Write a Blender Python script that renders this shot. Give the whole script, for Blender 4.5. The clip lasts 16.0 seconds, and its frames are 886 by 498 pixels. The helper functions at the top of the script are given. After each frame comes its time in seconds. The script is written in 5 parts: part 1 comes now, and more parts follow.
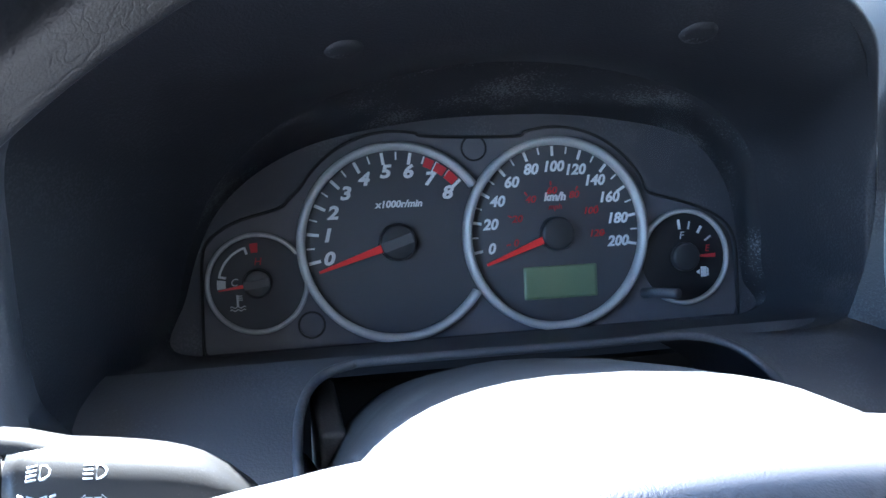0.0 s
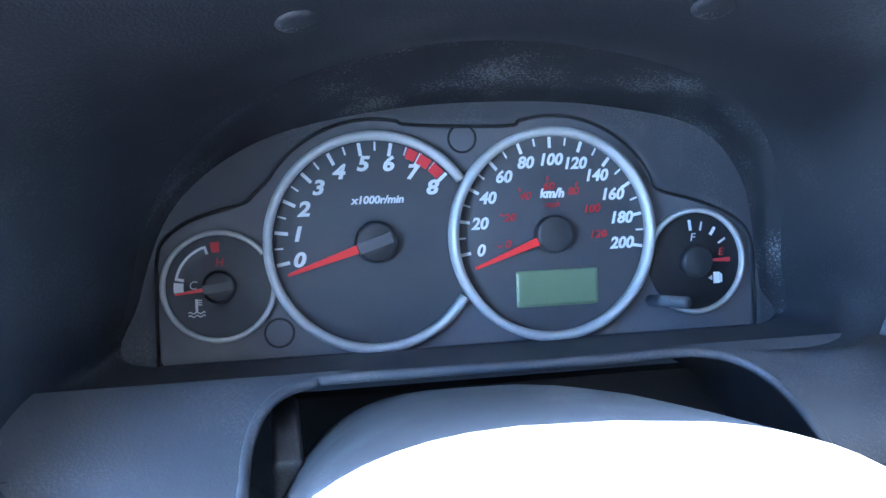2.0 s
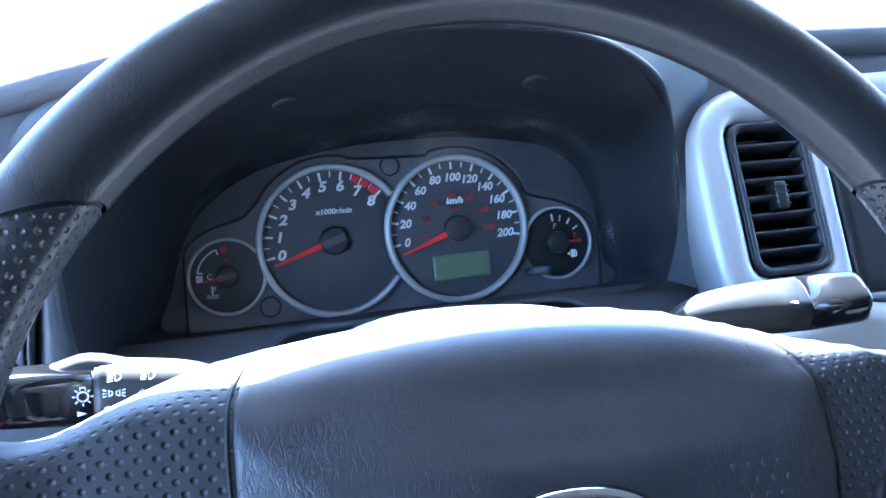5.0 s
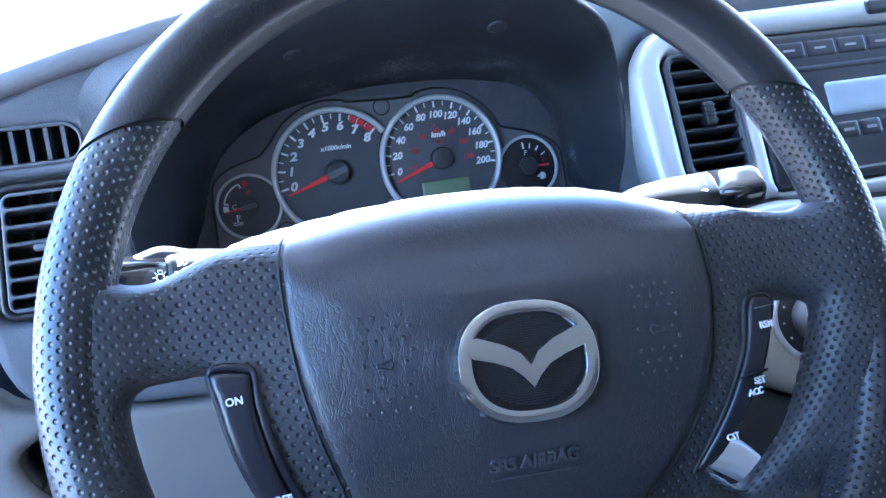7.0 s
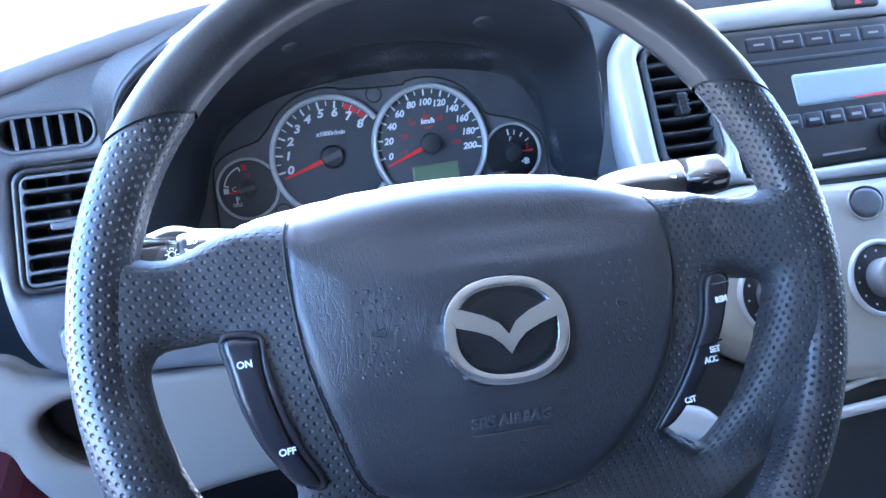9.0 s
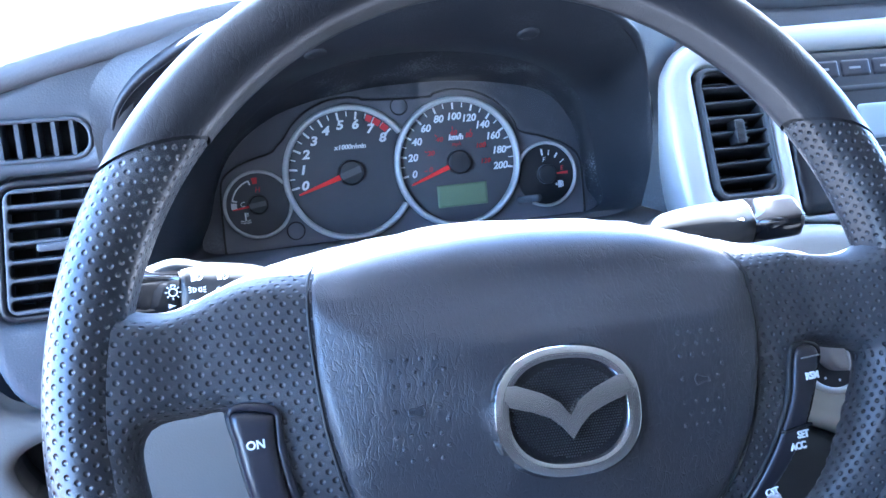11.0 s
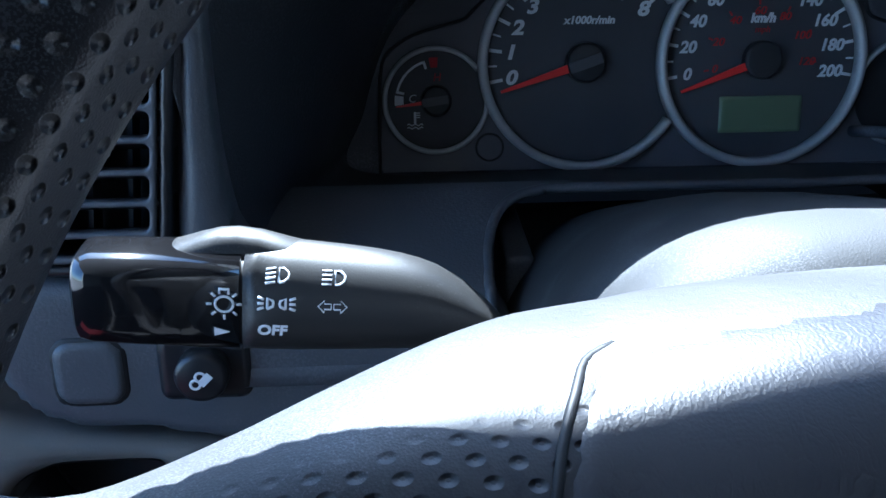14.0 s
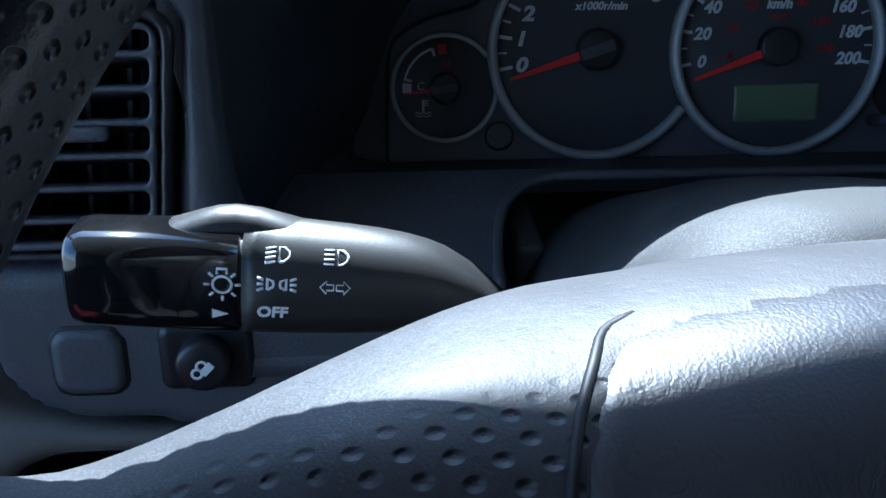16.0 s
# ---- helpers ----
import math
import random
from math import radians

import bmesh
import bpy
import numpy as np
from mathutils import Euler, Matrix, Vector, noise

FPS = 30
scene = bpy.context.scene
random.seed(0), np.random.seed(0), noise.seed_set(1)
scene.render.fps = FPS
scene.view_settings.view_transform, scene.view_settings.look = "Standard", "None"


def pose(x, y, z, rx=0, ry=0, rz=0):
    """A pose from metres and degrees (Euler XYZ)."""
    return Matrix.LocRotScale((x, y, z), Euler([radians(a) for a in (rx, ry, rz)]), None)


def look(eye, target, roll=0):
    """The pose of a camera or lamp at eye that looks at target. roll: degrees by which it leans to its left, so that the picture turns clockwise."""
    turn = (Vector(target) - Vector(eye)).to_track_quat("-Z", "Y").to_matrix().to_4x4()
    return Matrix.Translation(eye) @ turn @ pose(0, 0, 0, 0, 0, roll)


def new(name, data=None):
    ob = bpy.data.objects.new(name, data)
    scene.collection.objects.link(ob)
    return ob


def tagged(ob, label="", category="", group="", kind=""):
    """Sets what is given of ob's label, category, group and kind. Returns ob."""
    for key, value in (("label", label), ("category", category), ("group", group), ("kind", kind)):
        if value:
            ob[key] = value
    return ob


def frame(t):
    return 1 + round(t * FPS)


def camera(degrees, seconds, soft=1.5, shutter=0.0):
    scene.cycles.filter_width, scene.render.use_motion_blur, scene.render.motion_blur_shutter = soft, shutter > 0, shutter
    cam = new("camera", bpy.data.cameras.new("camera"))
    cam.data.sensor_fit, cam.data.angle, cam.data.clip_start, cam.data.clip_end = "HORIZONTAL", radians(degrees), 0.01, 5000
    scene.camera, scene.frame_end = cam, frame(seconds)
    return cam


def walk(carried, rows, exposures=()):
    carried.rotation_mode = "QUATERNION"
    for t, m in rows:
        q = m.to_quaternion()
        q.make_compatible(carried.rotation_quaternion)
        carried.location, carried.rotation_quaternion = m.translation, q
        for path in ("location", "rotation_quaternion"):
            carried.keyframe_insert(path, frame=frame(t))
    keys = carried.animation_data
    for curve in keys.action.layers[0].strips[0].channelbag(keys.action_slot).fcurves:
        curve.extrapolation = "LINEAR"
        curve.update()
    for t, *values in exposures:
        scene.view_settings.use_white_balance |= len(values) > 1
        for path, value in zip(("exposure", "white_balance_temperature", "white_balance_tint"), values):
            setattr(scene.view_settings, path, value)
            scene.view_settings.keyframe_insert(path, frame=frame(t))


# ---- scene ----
cam = camera(53.66, 16.0)

PATH = [
    (0.0, pose(-0.1234, -0.4590, 1.3284, 74.12, -0.20, -12.65)),
    (0.5, pose(-0.1028, -0.4281, 1.3255, 73.45, -0.29, -12.09)),
    (1.0, pose(-0.1000, -0.4109, 1.3189, 73.71, -0.48, -11.96)),
    (1.5, pose(-0.0996, -0.4110, 1.3192, 73.85, -0.55, -11.68)),
    (2.0, pose(-0.0980, -0.4160, 1.3208, 73.47, -0.55, -11.58)),
    (2.5, pose(-0.1057, -0.4328, 1.3186, 74.02, -0.82, -12.08)),
    (3.0, pose(-0.1044, -0.4622, 1.3295, 73.82, -0.46, -12.13)),
    (5.5, pose(-0.1445, -0.6380, 1.3610, 74.56, 2.06, -17.20)),
    (6.0, pose(-0.1490, -0.6667, 1.3618, 74.29, 2.85, -17.45)),
    (6.5, pose(-0.1563, -0.6916, 1.3590, 72.80, 3.47, -17.55)),
    (7.0, pose(-0.1637, -0.7201, 1.3610, 71.93, 4.16, -17.27)),
    (7.5, pose(-0.1660, -0.7435, 1.3656, 71.13, 4.53, -17.41)),
    (8.0, pose(-0.1679, -0.7621, 1.3689, 70.67, 4.52, -17.49)),
    (10.5, pose(-0.1809, -0.7269, 1.3787, 70.79, 1.71, -17.93)),
    (11.0, pose(-0.1743, -0.6864, 1.3773, 70.53, 1.46, -17.19)),
    (11.5, pose(-0.1654, -0.6354, 1.3688, 70.07, 0.90, -15.46)),
    (12.0, pose(-0.1611, -0.5777, 1.3552, 67.09, 1.06, -12.17)),
    (12.5, pose(-0.1581, -0.5228, 1.3429, 65.81, 0.18, -10.54)),
    (13.0, pose(-0.1548, -0.4823, 1.3316, 64.96, 0.03, -8.55)),
    (13.5, pose(-0.1535, -0.4532, 1.3224, 63.95, -0.23, -6.04)),
    (14.0, pose(-0.1518, -0.4354, 1.3152, 63.34, -0.24, -4.35)),
    (14.5, pose(-0.1534, -0.4253, 1.3092, 62.83, -0.07, -3.18)),
    (15.0, pose(-0.1527, -0.4249, 1.3085, 62.80, -0.01, -3.15)),
    (15.5, pose(-0.1523, -0.4261, 1.3081, 63.18, 0.04, -3.11)),
    (16.0, pose(-0.1510, -0.4299, 1.3075, 63.29, -0.10, -3.76)),
]
HEADER_Y = -0.070                     # lower edge of the roof over the windscreen
EXPOSURES = ((0.0, 4.75, 5050, 8), (0.5, 5.3, 4850, 8), (1.5, 5.7, 4600, 8), (2.0, 5.95, 4600, 8), (2.5, 6.32, 4580, 8), (3.0, 6.25, 4580, 8), (5.5, 4.85, 4480, 9), (6.5, 5.05, 4530, 10), (8.0, 5.62, 4600, 11),
             (11.0, 5.65, 4600, 11), (12.0, 5.22, 4570, 11), (12.5, 4.9, 4520, 10), (13.0, 4.15, 4520, 8), (13.5, 3.62, 4600, 6), (14.0, 3.1, 4650, 5), (14.5, 2.65, 4700, 4), (16.0, 2.4, 4650, 3))
walk(cam, PATH, exposures=EXPOSURES)

# ---- world, sun, exposure ----
SUN_EL, SUN_AZ = radians(53.3), radians(6)      # above the horizon; from straight ahead towards the car's left
wd = bpy.data.worlds.new("sky")
scene.world = wd
wd.use_nodes = True
sky = wd.node_tree.nodes.new("ShaderNodeTexSky")
sky.sky_type = "NISHITA"
sky.sun_disc = False
sky.sun_elevation = SUN_EL
sky.sun_rotation = -SUN_AZ
wd.node_tree.links.new(sky.outputs[0], wd.node_tree.nodes["Background"].inputs[0])
wd.node_tree.nodes["Background"].inputs[1].default_value = 0.10
sun = new("sun", bpy.data.lights.new("sun", "SUN"))
sun.data.energy, sun.data.angle, sun.data.color = 5.0, radians(0.53), (1.0, 0.89, 0.74)
sun.matrix_world = look((0, 0, 0), (math.sin(SUN_AZ) * math.cos(SUN_EL), -math.cos(SUN_AZ) * math.cos(SUN_EL), -math.sin(SUN_EL)))

# ---- materials ----
def material(name, color, rough=0.5, metal=0.0, vary=0.15, scale=40.0, bump=0.0, bump_scale=400.0, coat=0.0, spec=0.5, color2=None, dust=0.0, dust_scale=900.0):
    """A plain surface with large and fine variation, fine relief and dust."""
    m = bpy.data.materials.new(name)
    m.use_nodes = True
    nt = m.node_tree
    bsdf = nt.nodes["Principled BSDF"]
    N, L = nt.nodes.new, nt.links.new
    co = N("ShaderNodeTexCoord")
    big, fine = N("ShaderNodeTexNoise"), N("ShaderNodeTexNoise")
    big.inputs["Scale"].default_value, fine.inputs["Scale"].default_value = scale, bump_scale
    big.inputs["Detail"].default_value = 6
    for n in (big, fine):
        L(co.outputs["Object"], n.inputs["Vector"])
    mix = N("ShaderNodeMix")
    mix.data_type = "RGBA"
    c2 = color2 or [c * (1 - vary) for c in color]
    c1 = [min(1, c * (1 + vary)) for c in color]
    mix.inputs["A"].default_value, mix.inputs["B"].default_value = (*c2, 1), (*c1, 1)
    L(big.outputs[0], mix.inputs["Factor"])
    out = mix.outputs["Result"]
    if dust:
        sp = N("ShaderNodeTexNoise")
        sp.inputs["Scale"].default_value, sp.inputs["Detail"].default_value = dust_scale, 2
        L(co.outputs["Object"], sp.inputs["Vector"])
        patch = N("ShaderNodeTexNoise")
        patch.inputs["Scale"].default_value = 25
        L(co.outputs["Object"], patch.inputs["Vector"])
        mul = N("ShaderNodeMath")
        mul.operation = "MULTIPLY"
        L(sp.outputs[0], mul.inputs[0])
        L(patch.outputs[0], mul.inputs[1])
        ramp = N("ShaderNodeMapRange")
        ramp.inputs["From Min"].default_value, ramp.inputs["From Max"].default_value = 0.29, 0.37
        ramp.inputs["To Max"].default_value = dust
        L(mul.outputs[0], ramp.inputs["Value"])
        mx = N("ShaderNodeMix")
        mx.data_type = "RGBA"
        mx.inputs["B"].default_value = (0.35, 0.36, 0.38, 1)
        L(ramp.outputs[0], mx.inputs["Factor"])
        L(out, mx.inputs["A"])
        out = mx.outputs["Result"]
    L(out, bsdf.inputs["Base Color"])
    rr = N("ShaderNodeMapRange")
    rr.inputs["To Min"].default_value, rr.inputs["To Max"].default_value = max(0.02, rough - 0.08), min(1, rough + 0.08)
    L(big.outputs[0], rr.inputs["Value"])
    L(rr.outputs[0], bsdf.inputs["Roughness"])
    bsdf.inputs["Metallic"].default_value = metal
    bsdf.inputs["Coat Weight"].default_value = coat
    bsdf.inputs["Specular IOR Level"].default_value = spec
    if bump:
        b = N("ShaderNodeBump")
        b.inputs["Strength"].default_value, b.inputs["Distance"].default_value = bump, 0.0006
        L(fine.outputs[0], b.inputs["Height"])
        L(b.outputs[0], bsdf.inputs["Normal"])
    return m


def leather(name, color, rough=0.45, crease_depth=0.43, crease_scale=470):
    """Wrinkled airbag leather: long fine creases over a pebbled grain."""
    m = material(name, color, rough, vary=0.1, scale=30)
    nt = m.node_tree
    N, L = nt.nodes.new, nt.links.new
    bsdf = nt.nodes["Principled BSDF"]
    co = N("ShaderNodeTexCoord")
    warp, bend = N("ShaderNodeTexNoise"), N("ShaderNodeMixRGB")
    warp.inputs["Scale"].default_value, warp.inputs["Detail"].default_value = 170, 2
    bend.blend_type = "LINEAR_LIGHT"
    bend.inputs[0].default_value = 0.0030
    L(co.outputs["Object"], warp.inputs["Vector"])
    L(co.outputs["Object"], bend.inputs[1])
    L(warp.outputs["Color"], bend.inputs[2])
    ridges = []
    for stretch, scale, width in ((0.15, 1.0, 0.07), (0.22, 1.6, 0.08)):
        mp = N("ShaderNodeMapping")
        mp.inputs["Scale"].default_value = (1.0, stretch, 0.3)
        mp.inputs["Location"].default_value = (0.37 * scale, 0.11, 0.0)
        L(bend.outputs[0], mp.inputs["Vector"])
        vo, mr = N("ShaderNodeTexVoronoi"), N("ShaderNodeMapRange")
        vo.feature = "DISTANCE_TO_EDGE"
        vo.inputs["Scale"].default_value = crease_scale * scale
        mr.inputs["From Max"].default_value = width
        mr.interpolation_type = "SMOOTHSTEP"
        L(mp.outputs[0], vo.inputs["Vector"])
        L(vo.outputs["Distance"], mr.inputs["Value"])
        ridges.append(mr)
    crease = N("ShaderNodeMath")
    crease.operation = "MULTIPLY_ADD"
    crease.inputs[1].default_value = 0.5
    L(ridges[1].outputs[0], crease.inputs[0])
    L(ridges[0].outputs[0], crease.inputs[2])
    grain = N("ShaderNodeTexVoronoi")
    grain.inputs["Scale"].default_value = 1900
    L(co.outputs["Object"], grain.inputs["Vector"])
    b1, b2 = N("ShaderNodeBump"), N("ShaderNodeBump")
    b1.inputs["Strength"].default_value, b1.inputs["Distance"].default_value = crease_depth, 0.0004
    b2.inputs["Strength"].default_value, b2.inputs["Distance"].default_value = 0.10, 0.0004
    # creases come in patches
    patch = N("ShaderNodeTexNoise")
    patch.inputs["Scale"].default_value, patch.inputs["Detail"].default_value = 45, 2
    L(co.outputs["Object"], patch.inputs["Vector"])
    deep = N("ShaderNodeMapRange")
    deep.inputs["From Min"].default_value, deep.inputs["From Max"].default_value = 0.36, 0.58
    deep.inputs["To Min"].default_value, deep.inputs["To Max"].default_value = crease_depth * 0.5, crease_depth
    L(patch.outputs[0], deep.inputs["Value"])
    sep, fade, mul = N("ShaderNodeSeparateXYZ"), N("ShaderNodeMapRange"), N("ShaderNodeMath")
    mul.operation = "MULTIPLY"
    fade.inputs["From Min"].default_value, fade.inputs["From Max"].default_value = 0.72, 0.32
    fade.inputs["To Min"].default_value, fade.inputs["To Max"].default_value = 0.18, 1.0
    L(co.outputs["Normal"], sep.inputs[0])
    L(sep.outputs["Y"], fade.inputs["Value"])
    L(deep.outputs[0], mul.inputs[0])
    L(fade.outputs[0], mul.inputs[1])
    L(mul.outputs[0], b1.inputs["Strength"])
    L(crease.outputs[0], b1.inputs["Height"])
    L(grain.outputs["Distance"], b2.inputs["Height"])
    L(b1.outputs[0], b2.inputs["Normal"])
    L(b2.outputs[0], bsdf.inputs["Normal"])
    return m


def dimpled(name, color, rough=0.42, pitch=0.0068, front_only=False):
    """Grip leather with rows of round dimples, laid out on the part's UV map in metres."""
    m = material(name, color, rough, vary=0.12, scale=40, dust=0.12, dust_scale=3200)
    nt = m.node_tree
    N, L = nt.nodes.new, nt.links.new
    bsdf = nt.nodes["Principled BSDF"]
    uv = N("ShaderNodeUVMap")
    uv.uv_map = "UVMap"
    dist = []
    cell = (pitch, pitch * 1.40, 1.0)
    for shift in (0.0, 0.5):
        sc, fr, mm, d = (N("ShaderNodeVectorMath") for _ in range(4))
        sc.operation, fr.operation, mm.operation, d.operation = "MULTIPLY_ADD", "FRACTION", "MULTIPLY", "DISTANCE"
        sc.inputs[1].default_value = (1 / cell[0], 1 / cell[1], 0)
        sc.inputs[2].default_value = (shift, shift, 0)
        mm.inputs[1].default_value = (cell[0] * 1000, cell[1] * 1000, 0)
        d.inputs[1].default_value = (cell[0] * 500, cell[1] * 500, 0)
        L(uv.outputs[0], sc.inputs[0])
        L(sc.outputs[0], fr.inputs[0])
        L(fr.outputs[0], mm.inputs[0])
        L(mm.outputs[0], d.inputs[0])
        dist.append(d)
    mn = N("ShaderNodeMath")
    mn.operation = "MINIMUM"
    L(dist[0].outputs["Value"], mn.inputs[0])
    L(dist[1].outputs["Value"], mn.inputs[1])
    mr = N("ShaderNodeMapRange")
    mr.interpolation_type = "SMOOTHSTEP"
    mr.inputs["From Min"].default_value, mr.inputs["From Max"].default_value = 0.25, 1.25
    L(mn.outputs[0], mr.inputs["Value"])
    co = N("ShaderNodeTexCoord")
    grain = N("ShaderNodeTexVoronoi")
    grain.inputs["Scale"].default_value = 2600
    L(co.outputs["Object"], grain.inputs["Vector"])
    b1, b2 = N("ShaderNodeBump"), N("ShaderNodeBump")
    b1.inputs["Strength"].default_value, b1.inputs["Distance"].default_value = 1.0, 0.0009
    if front_only:
        # the upper flank of the spokes is plain grain
        sep = N("ShaderNodeSeparateXYZ")
        L(co.outputs["Normal"], sep.inputs[0])
        fade = N("ShaderNodeMapRange")
        fade.inputs["From Min"].default_value, fade.inputs["From Max"].default_value = 0.84, 0.68
        fade.inputs["To Min"].default_value, fade.inputs["To Max"].default_value = 0.05, 1.0
        L(sep.outputs["Y"], fade.inputs["Value"])
        L(fade.outputs[0], b1.inputs["Strength"])
    b2.inputs["Strength"].default_value, b2.inputs["Distance"].default_value = 0.14, 0.0003
    L(mr.outputs[0], b1.inputs["Height"])
    L(grain.outputs["Distance"], b2.inputs["Height"])
    L(b1.outputs[0], b2.inputs["Normal"])
    L(b2.outputs[0], bsdf.inputs["Normal"])
    return m


def glass(name, rough=0.02, tint=(1, 1, 1), ior=1.45):
    """Thin clear pane: see-through with a Fresnel gloss."""
    m = bpy.data.materials.new(name)
    m.use_nodes = True
    nt = m.node_tree
    nt.nodes.remove(nt.nodes["Principled BSDF"])
    N, L = nt.nodes.new, nt.links.new
    tr, gl, fr, mx = N("ShaderNodeBsdfTransparent"), N("ShaderNodeBsdfGlossy"), N("ShaderNodeFresnel"), N("ShaderNodeMixShader")
    tr.inputs["Color"].default_value = (*tint, 1)
    gl.inputs["Roughness"].default_value = rough
    fr.inputs["IOR"].default_value = ior
    L(fr.outputs[0], mx.inputs[0])
    L(tr.outputs[0], mx.inputs[1])
    L(gl.outputs[0], mx.inputs[2])
    L(mx.outputs[0], nt.nodes["Material Output"].inputs[0])
    return m


DARK = material("dark_vinyl", (0.016, 0.0173, 0.022), 0.5, bump=0.35, bump_scale=900, scale=12, dust=0.05)
COLUMN = material("column_plastic", (0.022, 0.023, 0.025), 0.72, bump=0.2, bump_scale=2200, scale=20, dust=0.15, dust_scale=2600)
HOODIN = material("visor_black", (0.013, 0.014, 0.018), 0.6, bump=0.3, bump_scale=900, dust=0.42)
DASHGREY = material("dash_grey", (0.072, 0.075, 0.085), 0.42, bump=0.3, bump_scale=800, scale=15, dust=0.08)
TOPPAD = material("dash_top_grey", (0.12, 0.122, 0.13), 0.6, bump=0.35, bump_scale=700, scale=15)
LIGHTGREY = material("lower_panel_grey", (0.115, 0.106, 0.094), 0.55, bump=0.25, bump_scale=800, scale=10)
SILVER = material("silver_trim", (0.48, 0.49, 0.50), 0.38, metal=0.25, vary=0.05, bump=0.05)
CHAMPAGNE = material("stack_silver", (0.34, 0.33, 0.30), 0.42, metal=0.25, vary=0.05, bump=0.05)
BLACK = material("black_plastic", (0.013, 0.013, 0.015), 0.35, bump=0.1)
SLATGREY = material("slat_black", (0.028, 0.029, 0.032), 0.42, bump=0.1, bump_scale=1500)
GLOSSBLACK = material("gloss_black", (0.008, 0.008, 0.010), 0.13, coat=0.3, vary=0.05)
KNOBBLACK = material("knob_gloss_black", (0.007, 0.007, 0.008), 0.13, coat=0.5, vary=0.05)
STALKGREY = material("stalk_black", (0.020, 0.020, 0.020), 0.43, bump=0.05, bump_scale=2200, dust=0.06, dust_scale=1600)
MASK = material("mask_grey", (0.050, 0.051, 0.060), 0.55, vary=0.1, bump=0.15, bump_scale=1500, dust=0.1)
FACE = material("dial_grey", (0.115, 0.114, 0.128), 0.6, vary=0.08, bump=0.1, bump_scale=1500)
DIAL = material("dial_face", (0.066, 0.067, 0.075), 0.6, vary=0.08, bump=0.08, bump_scale=1500)
FACEBLACK = material("dial_black", (0.012, 0.012, 0.014), 0.5, vary=0.1)
RING = material("dial_ring_silver", (0.52, 0.53, 0.54), 0.5, metal=0.3, vary=0.05)
HUB = material("needle_hub_black", (0.034, 0.034, 0.037), 0.32)
HUBTAIL = material("needle_tail_grey", (0.10, 0.10, 0.105), 0.5)
WHITE = material("white_print", (0.75, 0.76, 0.78), 0.6, vary=0.04)
REDP = material("red_print", (0.55, 0.03, 0.04), 0.6, vary=0.05)
REDDIM = material("dim_red_print", (0.42, 0.02, 0.025), 0.6, vary=0.05)
NEEDLE = material("red_needle", (0.75, 0.03, 0.03), 0.35, vary=0.05)
LCD = material("lcd_green", (0.15, 0.20, 0.115), 0.35, vary=0.05)
RADIOLCD = material("radio_lcd_blue", (0.30, 0.35, 0.40), 0.25, vary=0.05, coat=0.5)
PAD = leather("pad_leather", (0.031, 0.0305, 0.035), 0.40)
RIMSMOOTH = leather("rim_leather", (0.018, 0.0175, 0.020), 0.34, 0.14, 260)
GRIP = dimpled("grip_leather", (0.017, 0.0165, 0.019), 0.35, 0.0049)
SPOKE = dimpled("spoke_leather", (0.032, 0.032, 0.036), 0.55, 0.0049, True)
CHROME = material("polished_chrome", (0.90, 0.90, 0.89), 0.11, metal=1.0, vary=0.02, scale=2.0)
MESHPIT = material("emblem_perforation", (0.016, 0.016, 0.018), 0.6)
SWITCH = material("switch_black", (0.016, 0.015, 0.020), 0.32, bump=0.1, bump_scale=1500)
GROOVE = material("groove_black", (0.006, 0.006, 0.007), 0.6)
# pad lettering: light on the raised edges put in as a paler grey
EMBOSSLIT = material("emboss_lit_grey", (0.062, 0.062, 0.066), 0.35)
LENS = glass("lens_clear", 0.05, ior=1.28)
SCREEN = glass("windscreen_clear", 0.0, (0.9, 0.95, 0.94))
HEADLINER = material("headliner_grey", (0.48, 0.48, 0.46), 0.9, bump=0.3, bump_scale=500)
CLOTH = material("cabin_grey", (0.09, 0.09, 0.095), 0.85, bump=0.4, bump_scale=500)
CARPET = material("carpet_dark", (0.03, 0.03, 0.032), 0.95, bump=0.6, bump_scale=600)
CONCRETE = material("pale_concrete", (0.19, 0.188, 0.18), 0.85, vary=0.2, scale=0.6, bump=0.3, bump_scale=20)
REDPAINT = material("red_car_paint", (0.40, 0.02, 0.03), 0.25, coat=0.8, vary=0.03)
WALLPALE = material("pale_wall", (0.7, 0.7, 0.68), 0.85, vary=0.08, scale=0.5)
TYRE = material("tyre_black", (0.02, 0.02, 0.02), 0.8)
CARGLASS = material("car_glass_dark", (0.02, 0.025, 0.03), 0.06, vary=0.02)
SILLRED = material("dark_red_paint", (0.06, 0.006, 0.009), 0.75, spec=0.1, vary=0.1)
KNOBGREY = material("knob_grey", (0.22, 0.22, 0.22), 0.4)


# ---- building helpers ----
def place(ob, mat, parent=None, m=None, label=""):
    ob.data.materials.append(mat)
    if parent is not None:
        ob.parent = parent
    if m is not None:
        ob.matrix_world = m
        if parent is not None:
            ob.matrix_parent_inverse = Matrix()
            ob.matrix_basis = parent.matrix_world.inverted() @ m
    if label:
        ob["label"] = label
    return ob


